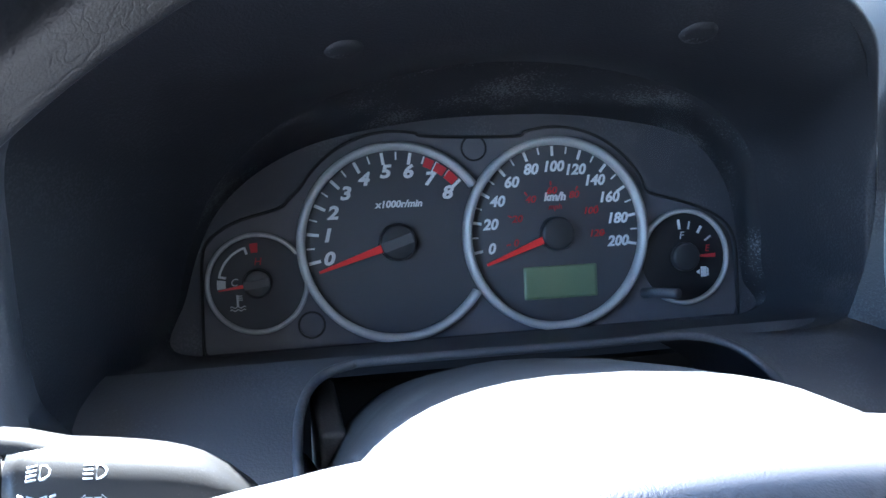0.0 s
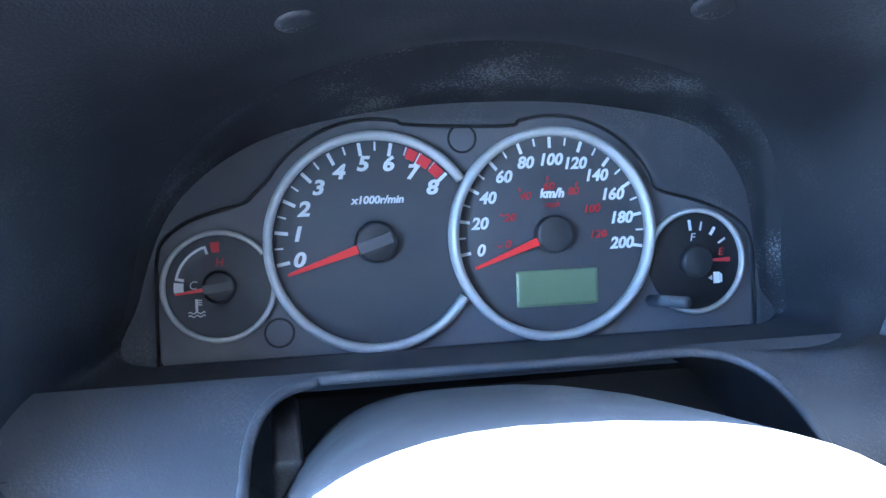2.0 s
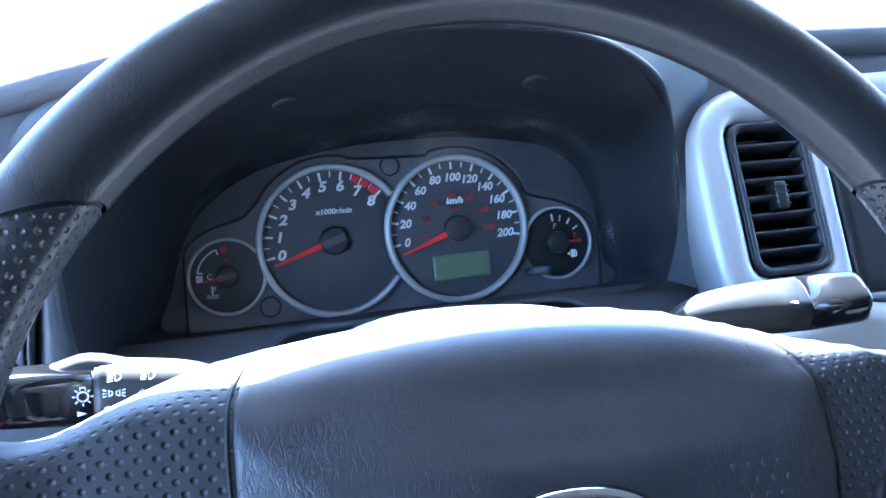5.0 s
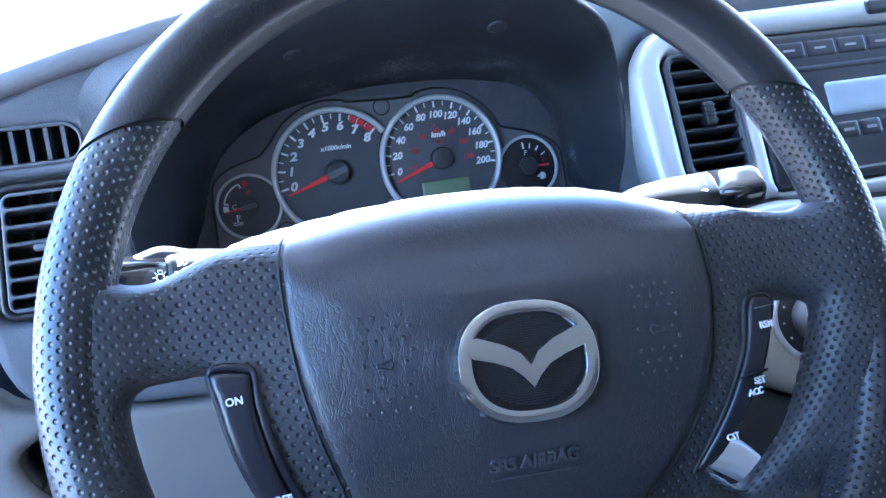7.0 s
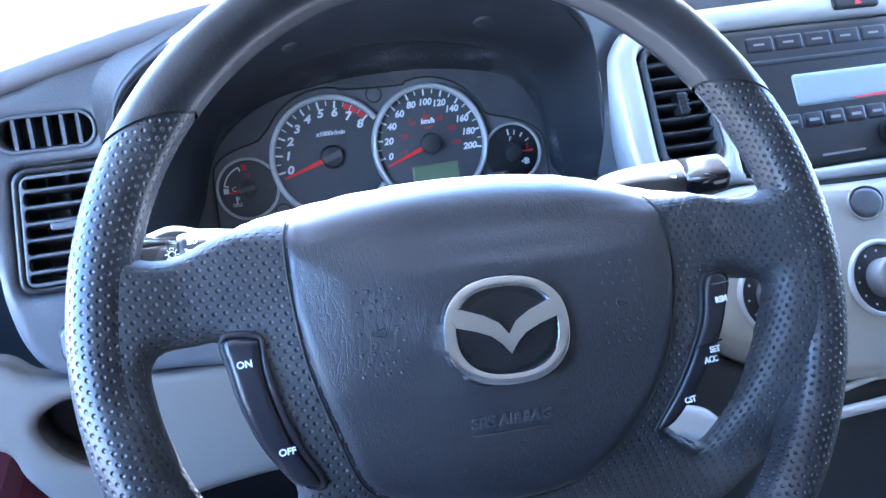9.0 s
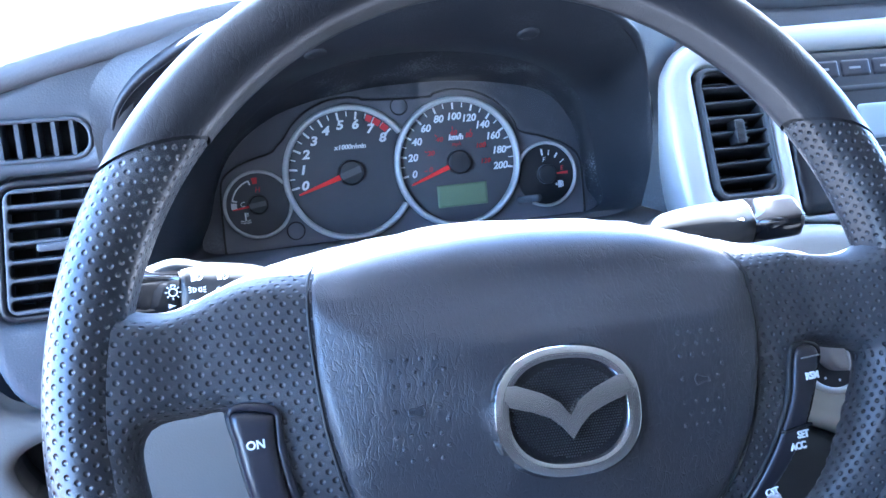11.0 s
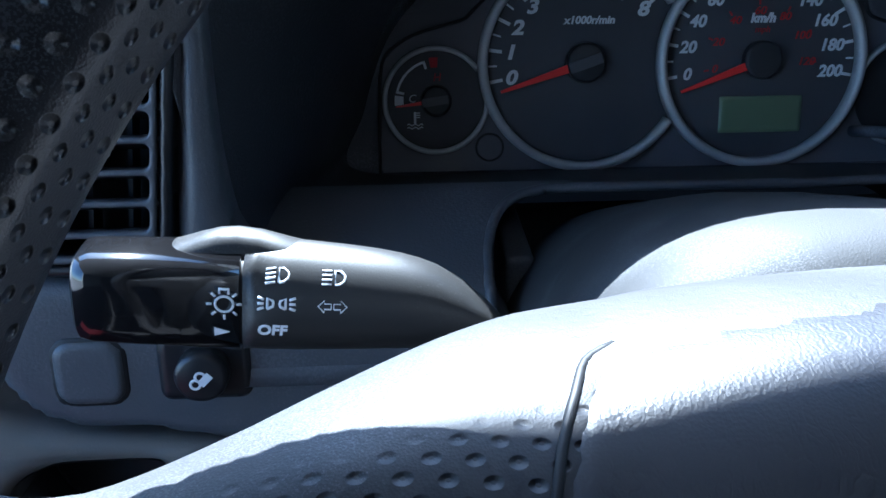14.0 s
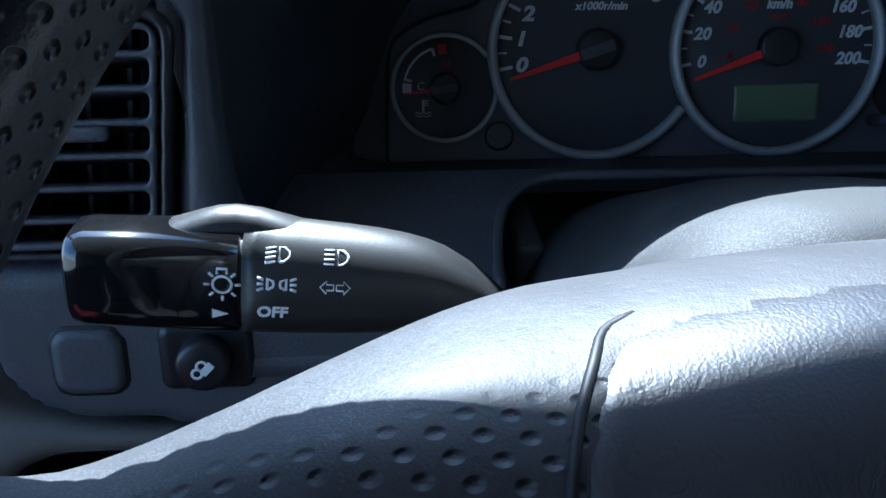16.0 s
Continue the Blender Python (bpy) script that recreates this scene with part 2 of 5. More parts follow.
def part(name, bm, mat, parent, label="", m=None, smooth=True):
    """Links a bmesh as one mesh object under a thing or part. Its coordinates are the frame m's, else the parent's."""
    me = bpy.data.meshes.new(name)
    bm.to_mesh(me)
    bm.free()
    if smooth:
        me.shade_smooth()
    ob = new(name, me)
    me.materials.append(mat)
    if parent is not None:
        ob.parent = parent
        if m is not None:
            bpy.context.view_layer.update()
            ob.matrix_basis = parent.matrix_world.inverted() @ m
    elif m is not None:
        ob.matrix_world = m
    if label:
        ob["label"] = label
    return ob


def thing(name, label, category, group="", kind="", m=None):
    ob = new(name)
    ob.empty_display_size = 0.02
    if m is not None:
        ob.matrix_world = m
    bpy.context.view_layer.update()
    return tagged(ob, label, category, group, kind)


def curve(points, n=8, closed=True):
    """Catmull-Rom through 2D or 3D points."""
    P = [np.array(p, float) for p in points]
    k = len(P)
    out = []
    for i in range(k if closed else k - 1):
        p0, p1, p2, p3 = (P[(i + j) % k] if closed else P[min(max(i + j, 0), k - 1)] for j in (-1, 0, 1, 2))
        for s in range(n):
            t = s / n
            out.append(0.5 * (2 * p1 + (p2 - p0) * t + (2 * p0 - 5 * p1 + 4 * p2 - p3) * t * t + (3 * p1 - p0 - 3 * p2 + p3) * t ** 3))
    if not closed:
        out.append(P[-1])
    return np.array(out)


def circle(cx, cy, r, n=48, ry=None):
    a = np.linspace(0, 2 * math.pi, n, endpoint=False)
    return np.stack([cx + r * np.cos(a), cy + (ry or r) * np.sin(a)], 1)


def rounded(x0, y0, x1, y1, r=0.004, n=5):
    """A rectangle with rounded corners."""
    out = []
    for cx, cy, a in ((x1 - r, y1 - r, 0), (x0 + r, y1 - r, 90), (x0 + r, y0 + r, 180), (x1 - r, y0 + r, 270)):
        for i in range(n + 1):
            t = radians(a + 90 * i / n)
            out.append((cx + r * math.cos(t), cy + r * math.sin(t)))
    return np.array(out)


def signed(poly, X, Y):
    """Distance to a closed outline, positive inside."""
    P = np.stack([X.ravel(), Y.ravel()], 1)
    best = np.full(len(P), 1e9)
    inside = np.zeros(len(P), bool)
    for a, b in zip(poly, np.roll(poly, -1, 0)):
        d = b - a
        L2 = d @ d + 1e-18
        t = np.clip(((P - a) @ d) / L2, 0, 1)
        best = np.minimum(best, np.hypot(*(P - a - t[:, None] * d).T))
        if a[1] != b[1]:
            c = (a[1] > P[:, 1]) != (b[1] > P[:, 1])
            inside ^= c & (P[:, 0] < (b[0] - a[0]) * (P[:, 1] - a[1]) / (b[1] - a[1]) + a[0])
    return (np.where(inside, 1, -1) * best).reshape(X.shape)


def slab(outline, holes=(), step=0.003, edge=0.004, front=None, back=-0.02, round_back=False, grow=None, fall=None):
    """A solid with a free outline, holes, a rounded edge and a shaped front, in its own xy plane with z towards the viewer.
    front(x, y): height of the front. grow and fall: width and depth of the rounded edge. UVs are x, y in metres."""
    lo, hi = outline.min(0) - step, outline.max(0) + step
    xs, ys = np.arange(lo[0], hi[0] + step, step), np.arange(lo[1], hi[1] + step, step)
    X, Y = np.meshgrid(xs, ys, indexing="ij")

    def dist(X, Y):
        d = signed(outline, X, Y)
        for h in holes:
            d = np.minimum(d, -signed(h, X, Y))
        return d
    D = dist(X, Y)
    keep = D > 0
    cell = keep[:-1, :-1] | keep[1:, :-1] | keep[:-1, 1:] | keep[1:, 1:]
    used = np.zeros_like(keep)
    for i, j in ((0, 0), (1, 0), (0, 1), (1, 1)):
        used[i:i + cell.shape[0], j:j + cell.shape[1]] |= cell
    # pull the ring of points outside onto the outline
    out = used & ~keep
    x, y = X[out].copy(), Y[out].copy()
    h = step * 0.05
    for _ in range(4):
        d = dist(x, y)
        gx, gy = (dist(x + h, y) - d) / h, (dist(x, y + h) - d) / h
        g = gx * gx + gy * gy + 1e-9
        x -= np.clip(d * gx / g, -step, step)
        y -= np.clip(d * gy / g, -step, step)
    X[out], Y[out] = x, y
    # and the points just inside that lie very near it
    D = np.maximum(dist(X, Y), 0)
    D[out] = 0
    ed = grow(X, Y) if grow else edge
    t = np.clip(D / ed, 0, 1)
    rnd = (fall(X, Y) if fall else ed) * (np.sqrt(np.maximum(0, 1 - (1 - t) ** 2)) - 1)
    F = (front(X, Y) if front else np.zeros_like(X)) + rnd
    B = (back(X, Y) if callable(back) else np.full_like(X, back)) - (0.6 * rnd if round_back else 0)
    # outward direction, to unroll the UVs round the edge
    GX, GY = dist(X - h, Y) - dist(X + h, Y), dist(X, Y - h) - dist(X, Y + h)
    G = np.hypot(GX, GY) + 1e-9
    GX, GY = GX / G, GY / G
    bm = bmesh.new()
    uv = bm.loops.layers.uv.new("UVMap")
    vf, vb = {}, {}
    for i, j in zip(*np.nonzero(used)):
        vf[i, j] = bm.verts.new((X[i, j], Y[i, j], F[i, j]))
        vb[i, j] = bm.verts.new((X[i, j], Y[i, j], min(B[i, j], F[i, j] - 1e-4)))
    sides = {}
    for i, j in zip(*np.nonzero(cell)):
        q = [(i, j), (i + 1, j), (i + 1, j + 1), (i, j + 1)]
        bm.faces.new([vf[k] for k in q])
        bm.faces.new([vb[k] for k in reversed(q)])
        for a, b in zip(q, q[1:] + q[:1]):
            if (b, a) in sides:
                del sides[b, a]
            else:
                sides[a, b] = 1
    for a, b in sides:
        bm.faces.new([vf[b], vf[a], vb[a], vb[b]])
    at = {}
    for k in vf:
        at[vf[k]] = (X[k] - GX[k] * rnd[k], Y[k] - GY[k] * rnd[k])
        drop = F[k] - rnd[k] - B[k]
        at[vb[k]] = (X[k] + GX[k] * drop, Y[k] + GY[k] * drop)
    for f in bm.faces:
        for l in f.loops:
            l[uv].uv = at[l.vert]
    return bm


def loft(rings, closed=True, cap=False, size=None):
    """A skin through rings of the same number of 3D points. UVs in metres where size is given as (around, along)."""
    bm = bmesh.new()
    uv = bm.loops.layers.uv.new("UVMap")
    rows = [[bm.verts.new(p) for p in r] for r in rings]
    n = len(rows[0])
    along = np.zeros(len(rows))
    for i in range(1, len(rows)):
        along[i] = along[i - 1] + np.mean([np.linalg.norm(np.array(rings[i][k]) - np.array(rings[i - 1][k])) for k in range(0, n, max(1, n // 8))])
    mid = rings[len(rings) // 2]
    around = np.concatenate([[0], np.cumsum([np.linalg.norm(np.array(mid[(k + 1) % n]) - np.array(mid[k])) for k in range(n)])])
    for i in range(len(rows) - 1):
        for k in range(n if closed else n - 1):
            k2 = (k + 1) % n
            f = bm.faces.new((rows[i][k], rows[i][k2], rows[i + 1][k2], rows[i + 1][k]))
            for l, (a, b) in zip(f.loops, ((i, k), (i, k + 1), (i + 1, k + 1), (i + 1, k))):
                l[uv].uv = (along[a], around[b])
    if cap:
        for r in (rows[0], rows[-1]):
            bm.faces.new(r if r is rows[-1] else r[::-1])
    bmesh.ops.recalc_face_normals(bm, faces=bm.faces)
    return bm


def tube(points, radius, n=8):
    """A round rod along 3D points."""
    P = [Vector(p) for p in points]
    rings = []
    for i, p in enumerate(P):
        d = (P[min(i + 1, len(P) - 1)] - P[max(i - 1, 0)]).normalized()
        q = d.to_track_quat("Z", "X").to_matrix()
        rings.append([p + q @ Vector((radius * math.cos(a), radius * math.sin(a), 0)) for a in np.linspace(0, 2 * math.pi, n, endpoint=False)])
    return loft(rings, cap=True)


def ring(cx, cy, r0, r1, z0, z1, a0=0, a1=360, n=96):
    """A bevelled flat ring or arc between the radii, from z0 up to z1."""
    b = min(r1 - r0, z1 - z0) * 0.35
    sec = [(r1, z0), (r1, z1 - b), (r1 - b, z1), (r0 + b, z1), (r0, z1 - b), (r0, z0)]
    full = abs(a1 - a0) >= 360
    angs = np.linspace(radians(a0), radians(a1), n, endpoint=not full)
    rings = [[(cx + r * math.cos(a), cy + r * math.sin(a), z) for r, z in sec] for a in angs]
    if full:
        rings.append(rings[0])
    bm = loft(rings, cap=not full)
    bmesh.ops.remove_doubles(bm, verts=bm.verts, dist=1e-6)
    return bm


def disc(cx, cy, r, z0, z1, bevel=0.001, n=48):
    secs = [(r, z0), (r, z1 - bevel), (r - bevel * 0.3, z1 - bevel * 0.3), (r - bevel, z1)]
    bm = loft([[(cx + q * math.cos(a), cy + q * math.sin(a), z) for a in np.linspace(0, 2 * math.pi, n, endpoint=False)] for q, z in secs], cap=True)
    return bm


def box(x0, y0, z0, x1, y1, z1, bevel=0.0):
    bm = bmesh.new()
    bmesh.ops.create_cube(bm, size=1)
    for v in bm.verts:
        v.co = Vector(((x0, x1)[v.co.x > 0], (y0, y1)[v.co.y > 0], (z0, z1)[v.co.z > 0]))
    if bevel:
        bmesh.ops.bevel(bm, geom=bm.edges[:], offset=bevel, segments=3, affect="EDGES", profile=0.5)
    return bm


def plate(poly, z0, z1):
    """A thin flat piece with the outline poly."""
    bm = bmesh.new()
    vs = [bm.verts.new((x, y, z1)) for x, y in poly]
    f = bm.faces.new(vs)
    r = bmesh.ops.extrude_face_region(bm, geom=[f])
    for v in [v for v in r["geom"] if isinstance(v, bmesh.types.BMVert)]:
        v.co.z = z0
    bmesh.ops.recalc_face_normals(bm, faces=bm.faces)
    bmesh.ops.triangulate(bm, faces=[f for f in bm.faces if len(f.verts) > 4])
    return bm


def words(text, size, mat, parent, m, x, y, z, name="lettering", shear=0.0, bold=0.0, turn=0.0, depth=0.0002, label="", width=1.0):
    """Raised lettering in the built-in font, centred on x, y of the frame m."""
    cu = bpy.data.curves.new(name, "FONT")
    cu.body, cu.size, cu.shear, cu.offset, cu.extrude = text, size, shear, bold, depth
    cu.align_x, cu.align_y = "CENTER", "CENTER"
    cu.resolution_u = 3
    tmp = bpy.data.objects.new(name, cu)
    scene.collection.objects.link(tmp)
    me = bpy.data.meshes.new_from_object(tmp.evaluated_get(bpy.context.evaluated_depsgraph_get()))
    bpy.data.objects.remove(tmp)
    me.materials.clear()
    me.materials.append(mat)
    ob = new(name, me)
    ob.parent = parent
    bpy.context.view_layer.update()
    ob.matrix_basis = parent.matrix_world.inverted() @ m @ pose(x, y, z, 0, 0, turn) @ Matrix.Diagonal((width, 1, 1, 1))
    if label:
        ob["label"] = label
    return ob


def frame_of(origin, xaxis, yaxis):
    x, y = Vector(xaxis).normalized(), Vector(yaxis).normalized()
    z = x.cross(y)
    y = z.cross(x)
    return Matrix(((x.x, y.x, z.x, origin[0]), (x.y, y.y, z.y, origin[1]), (x.z, y.z, z.z, origin[2]), (0, 0, 0, 1)))


# ---- frames of the main surfaces ----
T14, T26 = radians(14), radians(26)
FA = math.atan(0.5)
GAUGE = frame_of((0, 0, 1.2), (1, 0, 0), (0, math.sin(T14), math.cos(T14)))            # instrument faces
FASCIA = frame_of((0, -0.13, 1.23), (1, 0, 0), (0, math.sin(FA), math.cos(FA)))        # centre of the dashboard
PODF = frame_of((0, -0.157, 1.19), (1, 0, 0), (0, math.sin(radians(8)), math.cos(radians(8))))  # vent pod at the driver's door
wr = radians(-3.3)                                                                      # the wheel stands a little turned
wa0 = Vector((0, math.sin(T26), math.cos(T26)))
wu = math.cos(wr) * Vector((1, 0, 0)) + math.sin(wr) * wa0
wv = -math.sin(wr) * Vector((1, 0, 0)) + math.cos(wr) * wa0
WHEEL = frame_of(Vector((-0.0275, -0.3355, 1.3005)) - 0.003 * wu - 0.108 * wv, wu, wv)


def gpt(u, v, w=0.0):
    return GAUGE @ Vector((u, v, w))


# ---- instrument cluster ----
def polar(cx, cy, r, deg):
    return cx + r * math.cos(radians(deg)), cy + r * math.sin(radians(deg))


def tick(cx, cy, r0, r1, deg, w, z):
    """A flat bar lying along a radius."""
    a = radians(deg)
    d, s = np.array((math.cos(a), math.sin(a))), np.array((-math.sin(a), math.cos(a)))
    c = np.array((cx, cy))
    return plate([c + d * r0 - s * w / 2, c + d * r1 - s * w / 2, c + d * r1 + s * w / 2, c + d * r0 + s * w / 2], z, z + 0.0004)


def arc_block(cx, cy, r0, r1, a0, a1, z, n=8):
    A = np.linspace(a0, a1, n)
    return plate([polar(cx, cy, r1, a) for a in A] + [polar(cx, cy, r0, a) for a in A[::-1]], z, z + 0.0004)


def needle(dial, cx, cy, deg, length, hub_r, mat, z0=0.004, tail=True):
    a = radians(deg)
    d, s = np.array((math.cos(a), math.sin(a))), np.array((-math.sin(a), math.cos(a)))
    c = np.array((cx, cy))
    k = length / 0.0455
    nd = part("needle", plate([c + d * hub_r * 0.8 - s * 0.0021 * k, c + d * length - s * 0.0007 * k, c + d * length + s * 0.0007 * k, c + d * hub_r * 0.8 + s * 0.0021 * k], z0, z0 + 0.0012), mat, dial, "red needle", smooth=False)
    part("hub", disc(cx, cy, hub_r * 0.82, 0.0005, z0 + 0.003, 0.0015), HUB, nd, "black round hub")
    if tail:
        e = hub_r * 0.8
        q = 0.0030 * (hub_r / 0.0135)
        part("tail", plate([c - d * e * 0.8 - s * q, c + d * e - s * q, c + d * e + s * q, c - d * e * 0.8 + s * q], z0 + 0.003, z0 + 0.0042), HUBTAIL, nd, "grey bar over the hub", smooth=False)
    part("hub_recess", ring(cx, cy, hub_r * 0.84, hub_r * 0.88, 0.0002, 0.0012, n=48), GROOVE, nd)
    return nd


def cluster():
    cl = thing("instrument_cluster", "dark grey instrument cluster with four silver-ringed dials under a clear lens", "instrument cluster", m=GAUGE)
    TA, SP, TE, FU = (-0.0458, 0.0), (0.0458, 0.0), (-0.1221, -0.0178), (0.1248, -0.0180)
    # backing panel and the raised mask round the dials
    outer = curve([(-0.166, -0.058), (-0.166, -0.022), (-0.148, 0.024), (-0.105, 0.056), (-0.04, 0.071), (0.023, 0.075), (0.08, 0.071), (0.135, 0.056), (0.162, 0.022), (0.168, -0.02), (0.168, -0.058)], 6)
    part("face_panel", slab(outer, (), 0.004, 0.001, None, -0.012), FACE, cl)
    hole = [(-0.1515, -0.054), (-0.1510, -0.03), (-0.149, 0.001), (-0.140, 0.011), (-0.128, 0.0165), (-0.109, 0.0215), (-0.1035, 0.026)]
    hole += [polar(*TA, 0.0605, a) for a in range(148, 64, -7)] + [polar(*SP, 0.0605, a) for a in range(113, 28, -7)]
    hole += [(0.103, 0.021), (0.125, 0.0145), (0.145, 0.006), (0.156, -0.006), (0.158, -0.03), (0.158, -0.054)]
    part("mask", slab(outer, (np.array(hole),), 0.003, 0.0012, lambda X, Y: 0.0035 + 0 * X, 0.0004), MASK, cl, "dark grey mask round the dials")
    part("mask_gap", tube([(x, y, 0.0030) for x, y in curve(hole, 4, closed=False)], 0.0009, 8), GROOVE, cl, "dark line round the mask")

    def numerals(dial, c, r, items, size, a0, step, mat=WHITE, z=0.0012, bold=0.00038):
        for i, s in enumerate(items):
            x, y = polar(*c, r, a0 - i * step)
            words(s, size, mat, dial, GAUGE, x, y, z, "numeral", 0.22, bold, width=1.18)
    # tachometer
    t = part("tachometer", disc(*TA, 0.0525, -0.0005, 0.0008, 0.0003, 72), DIAL, cl, "engine speed dial with white numerals and red band")
    part("dial_ring", ring(*TA, 0.0503, 0.0550, 0.0, 0.0065, 34, 326), RING, t, "broad satin silver ring")
    for i in range(17):
        big = i % 2 == 0
        part("tick", tick(*TA, 0.0430 if big else 0.0452, 0.0495, 190.8 - 9.32 * i, 0.0017 if big else 0.0009, 0.0009), WHITE, t, smooth=False)
    for a0, a1 in ((68.5, 62.3), (60.6, 53.0), (51.2, 43.4)):
        part("red_block", arc_block(*TA, 0.0440, 0.0492, a0, a1, 0.0010), REDP, t, "red warning block", smooth=False)
    numerals(t, TA, 0.0389, "012345678", 0.0098, 190.8, 18.64)
    words("x1000r/min", 0.0053, WHITE, t, GAUGE, -0.0440, 0.0208, 0.0012, shear=0.2, bold=0.0002, width=1.05)
    needle(t, *TA, 197.8, 0.0458, 0.0120, NEEDLE)
    # speedometer
    s = part("speedometer", disc(*SP, 0.0525, -0.0005, 0.0012, 0.0003, 72), DIAL, cl, "speed dial with white numerals and red inner scale")
    part("dial_ring", ring(*SP, 0.0503, 0.0550, 0.0, 0.0075), RING, s, "broad satin silver ring")
    for i in range(21):
        big = i % 2 == 0
        part("tick", tick(*SP, 0.0442 if big else 0.0458, 0.0498, 190.3 - 10.0 * i, 0.0016 if big else 0.0009, 0.0013), WHITE, s, smooth=False)
    for i, n in enumerate(range(0, 201, 20)):
        x, y = polar(*SP, 0.0392 - (0.0012 if n >= 100 else 0), 190.3 - 20.0 * i)
        words(str(n), 0.0083, WHITE, s, GAUGE, x, y, 0.0016, "numeral", 0.22, 0.00028, width=1.02)
    for i, n in enumerate(range(0, 121, 20)):
        a = 190.3 - 32.2 * i
        x, y = polar(*SP, 0.0245, a)
        words(str(n), 0.0056, REDDIM, s, GAUGE, x, y, 0.0016, "numeral", 0.22, 0.0001, width=1.1)
        part("tick", tick(*SP, 0.0275, 0.0300, a, 0.0009, 0.0014), REDDIM, s, smooth=False)
    words("km/h", 0.0064, WHITE, s, GAUGE, 0.0460, 0.0208, 0.0016, shear=0.2, bold=0.0003)
    words("mph", 0.0046, REDDIM, s, GAUGE, 0.0460, 0.0152, 0.0016, shear=0.2)
    needle(s, *SP, 200.2, 0.0450, 0.0118, NEEDLE, 0.0045, False)
    part("display", slab(rounded(0.0255, -0.0372, 0.0697, -0.0184, 0.0008), (), 0.002, 0.0004, lambda X, Y: 0.0018 + 0 * X, 0.0008), LCD, s, "pale green blank liquid crystal display")
    # coolant gauge
    e = part("temperature_gauge", disc(*TE, 0.0255, -0.0005, 0.0008, 0.0003), DIAL, cl, "small coolant temperature dial")
    part("dial_ring", ring(*TE, 0.0247, 0.0272, 0.0, 0.0040, 35, 378, 72), RING, e, "narrow silver ring")
    part("scale", arc_block(*TE, 0.0195, 0.0207, 168, 108, 0.0009, 16), WHITE, e, "white curved scale", smooth=False)
    part("tick", tick(*TE, 0.0165, 0.0205, 107, 0.0013, 0.0009), WHITE, e, smooth=False)
    part("tick", tick(*TE, 0.0165, 0.0205, 167, 0.0013, 0.0009), WHITE, e, smooth=False)
    part("cold_block", arc_block(*TE, 0.0165, 0.0210, 186, 172, 0.0009), WHITE, e, "white block", smooth=False)
    part("hot_block", arc_block(*TE, 0.0165, 0.0215, 99, 87, 0.0009), REDP, e, "red block", smooth=False)
    words("H", 0.0056, REDP, e, GAUGE, TE[0] + 0.0005, TE[1] + 0.0115, 0.0012, shear=0.18)
    words("C", 0.0056, WHITE, e, GAUGE, TE[0] - 0.0122, TE[1] + 0.0010, 0.0012, shear=0.18)
    ix, iy = TE[0] - 0.0108, TE[1] - 0.0095
    part("icon", plate([(ix - 0.0006, iy - 0.002), (ix + 0.0006, iy - 0.002), (ix + 0.0006, iy + 0.004), (ix - 0.0006, iy + 0.004)], 0.0009, 0.0013), WHITE, e, "thermometer symbol", smooth=False)
    for k in range(3):
        part("icon", plate([(ix + 0.0006, iy + 0.0010 + 0.0011 * k), (ix + 0.0026, iy + 0.0010 + 0.0011 * k), (ix + 0.0026, iy + 0.0015 + 0.0011 * k), (ix + 0.0006, iy + 0.0015 + 0.0011 * k)], 0.0009, 0.0013), WHITE, e, smooth=False)
    for k in range(2):
        yy = iy - 0.0022 - 0.0016 * k
        wave = [(ix - 0.004 + 0.0008 * q, yy + 0.0005 * math.sin(q * 1.57)) for q in range(11)]
        part("icon", plate(wave + [(x, y - 0.0006) for x, y in wave[::-1]], 0.0009, 0.0013), WHITE, e, smooth=False)
    needle(e, *TE, 187.5, 0.0205, 0.0092, NEEDLE, 0.003)
    # fuel gauge
    f = part("fuel_gauge", disc(*FU, 0.0265, -0.0005, 0.0008, 0.0003), FACEBLACK, cl, "small black fuel dial")
    part("dial_ring", ring(*FU, 0.0258, 0.0283, 0.0, 0.0040, -122, 167, 72), RING, f, "narrow silver ring broken by the trip knob")
    for k, a in enumerate((97, 78, 56, 33)):
        part("tick", tick(*FU, 0.0165, 0.0212 + (0.001 if k == 0 else 0), a, 0.0016 if k in (0, 2) else 0.0010, 0.0009), WHITE, f, smooth=False)
    part("reserve_mark", arc_block(*FU, 0.0085, 0.0205, 3.5, -3.5, 0.0009), REDP, f, "red reserve mark", smooth=False)
    words("E", 0.0056, REDP, f, GAUGE, FU[0] + 0.0150, FU[1] + 0.0042, 0.0012, shear=0.18)
    words("F", 0.0062, WHITE, f, GAUGE, FU[0] - 0.0012, FU[1] + 0.0125, 0.0012, shear=0.18)
    px, py = FU[0] + 0.0125, FU[1] - 0.0095
    part("icon", plate([(px - 0.0018, py - 0.003), (px + 0.0018, py - 0.003), (px + 0.0018, py + 0.003), (px - 0.0018, py + 0.003)], 0.0009, 0.0013), WHITE, f, "fuel pump symbol", smooth=False)
    part("icon", plate([(px + 0.0022, py - 0.0025), (px + 0.0032, py - 0.0025), (px + 0.0032, py + 0.0015), (px + 0.0022, py + 0.0025)], 0.0009, 0.0013), WHITE, f, smooth=False)
    part("icon", plate([(px - 0.0048, py), (px - 0.0026, py - 0.0014), (px - 0.0026, py + 0.0014)], 0.0009, 0.0013), WHITE, f, smooth=False)
    part("hub", disc(*FU, 0.0085, 0.0005, 0.006, 0.0015), HUB, f, "black round hub")
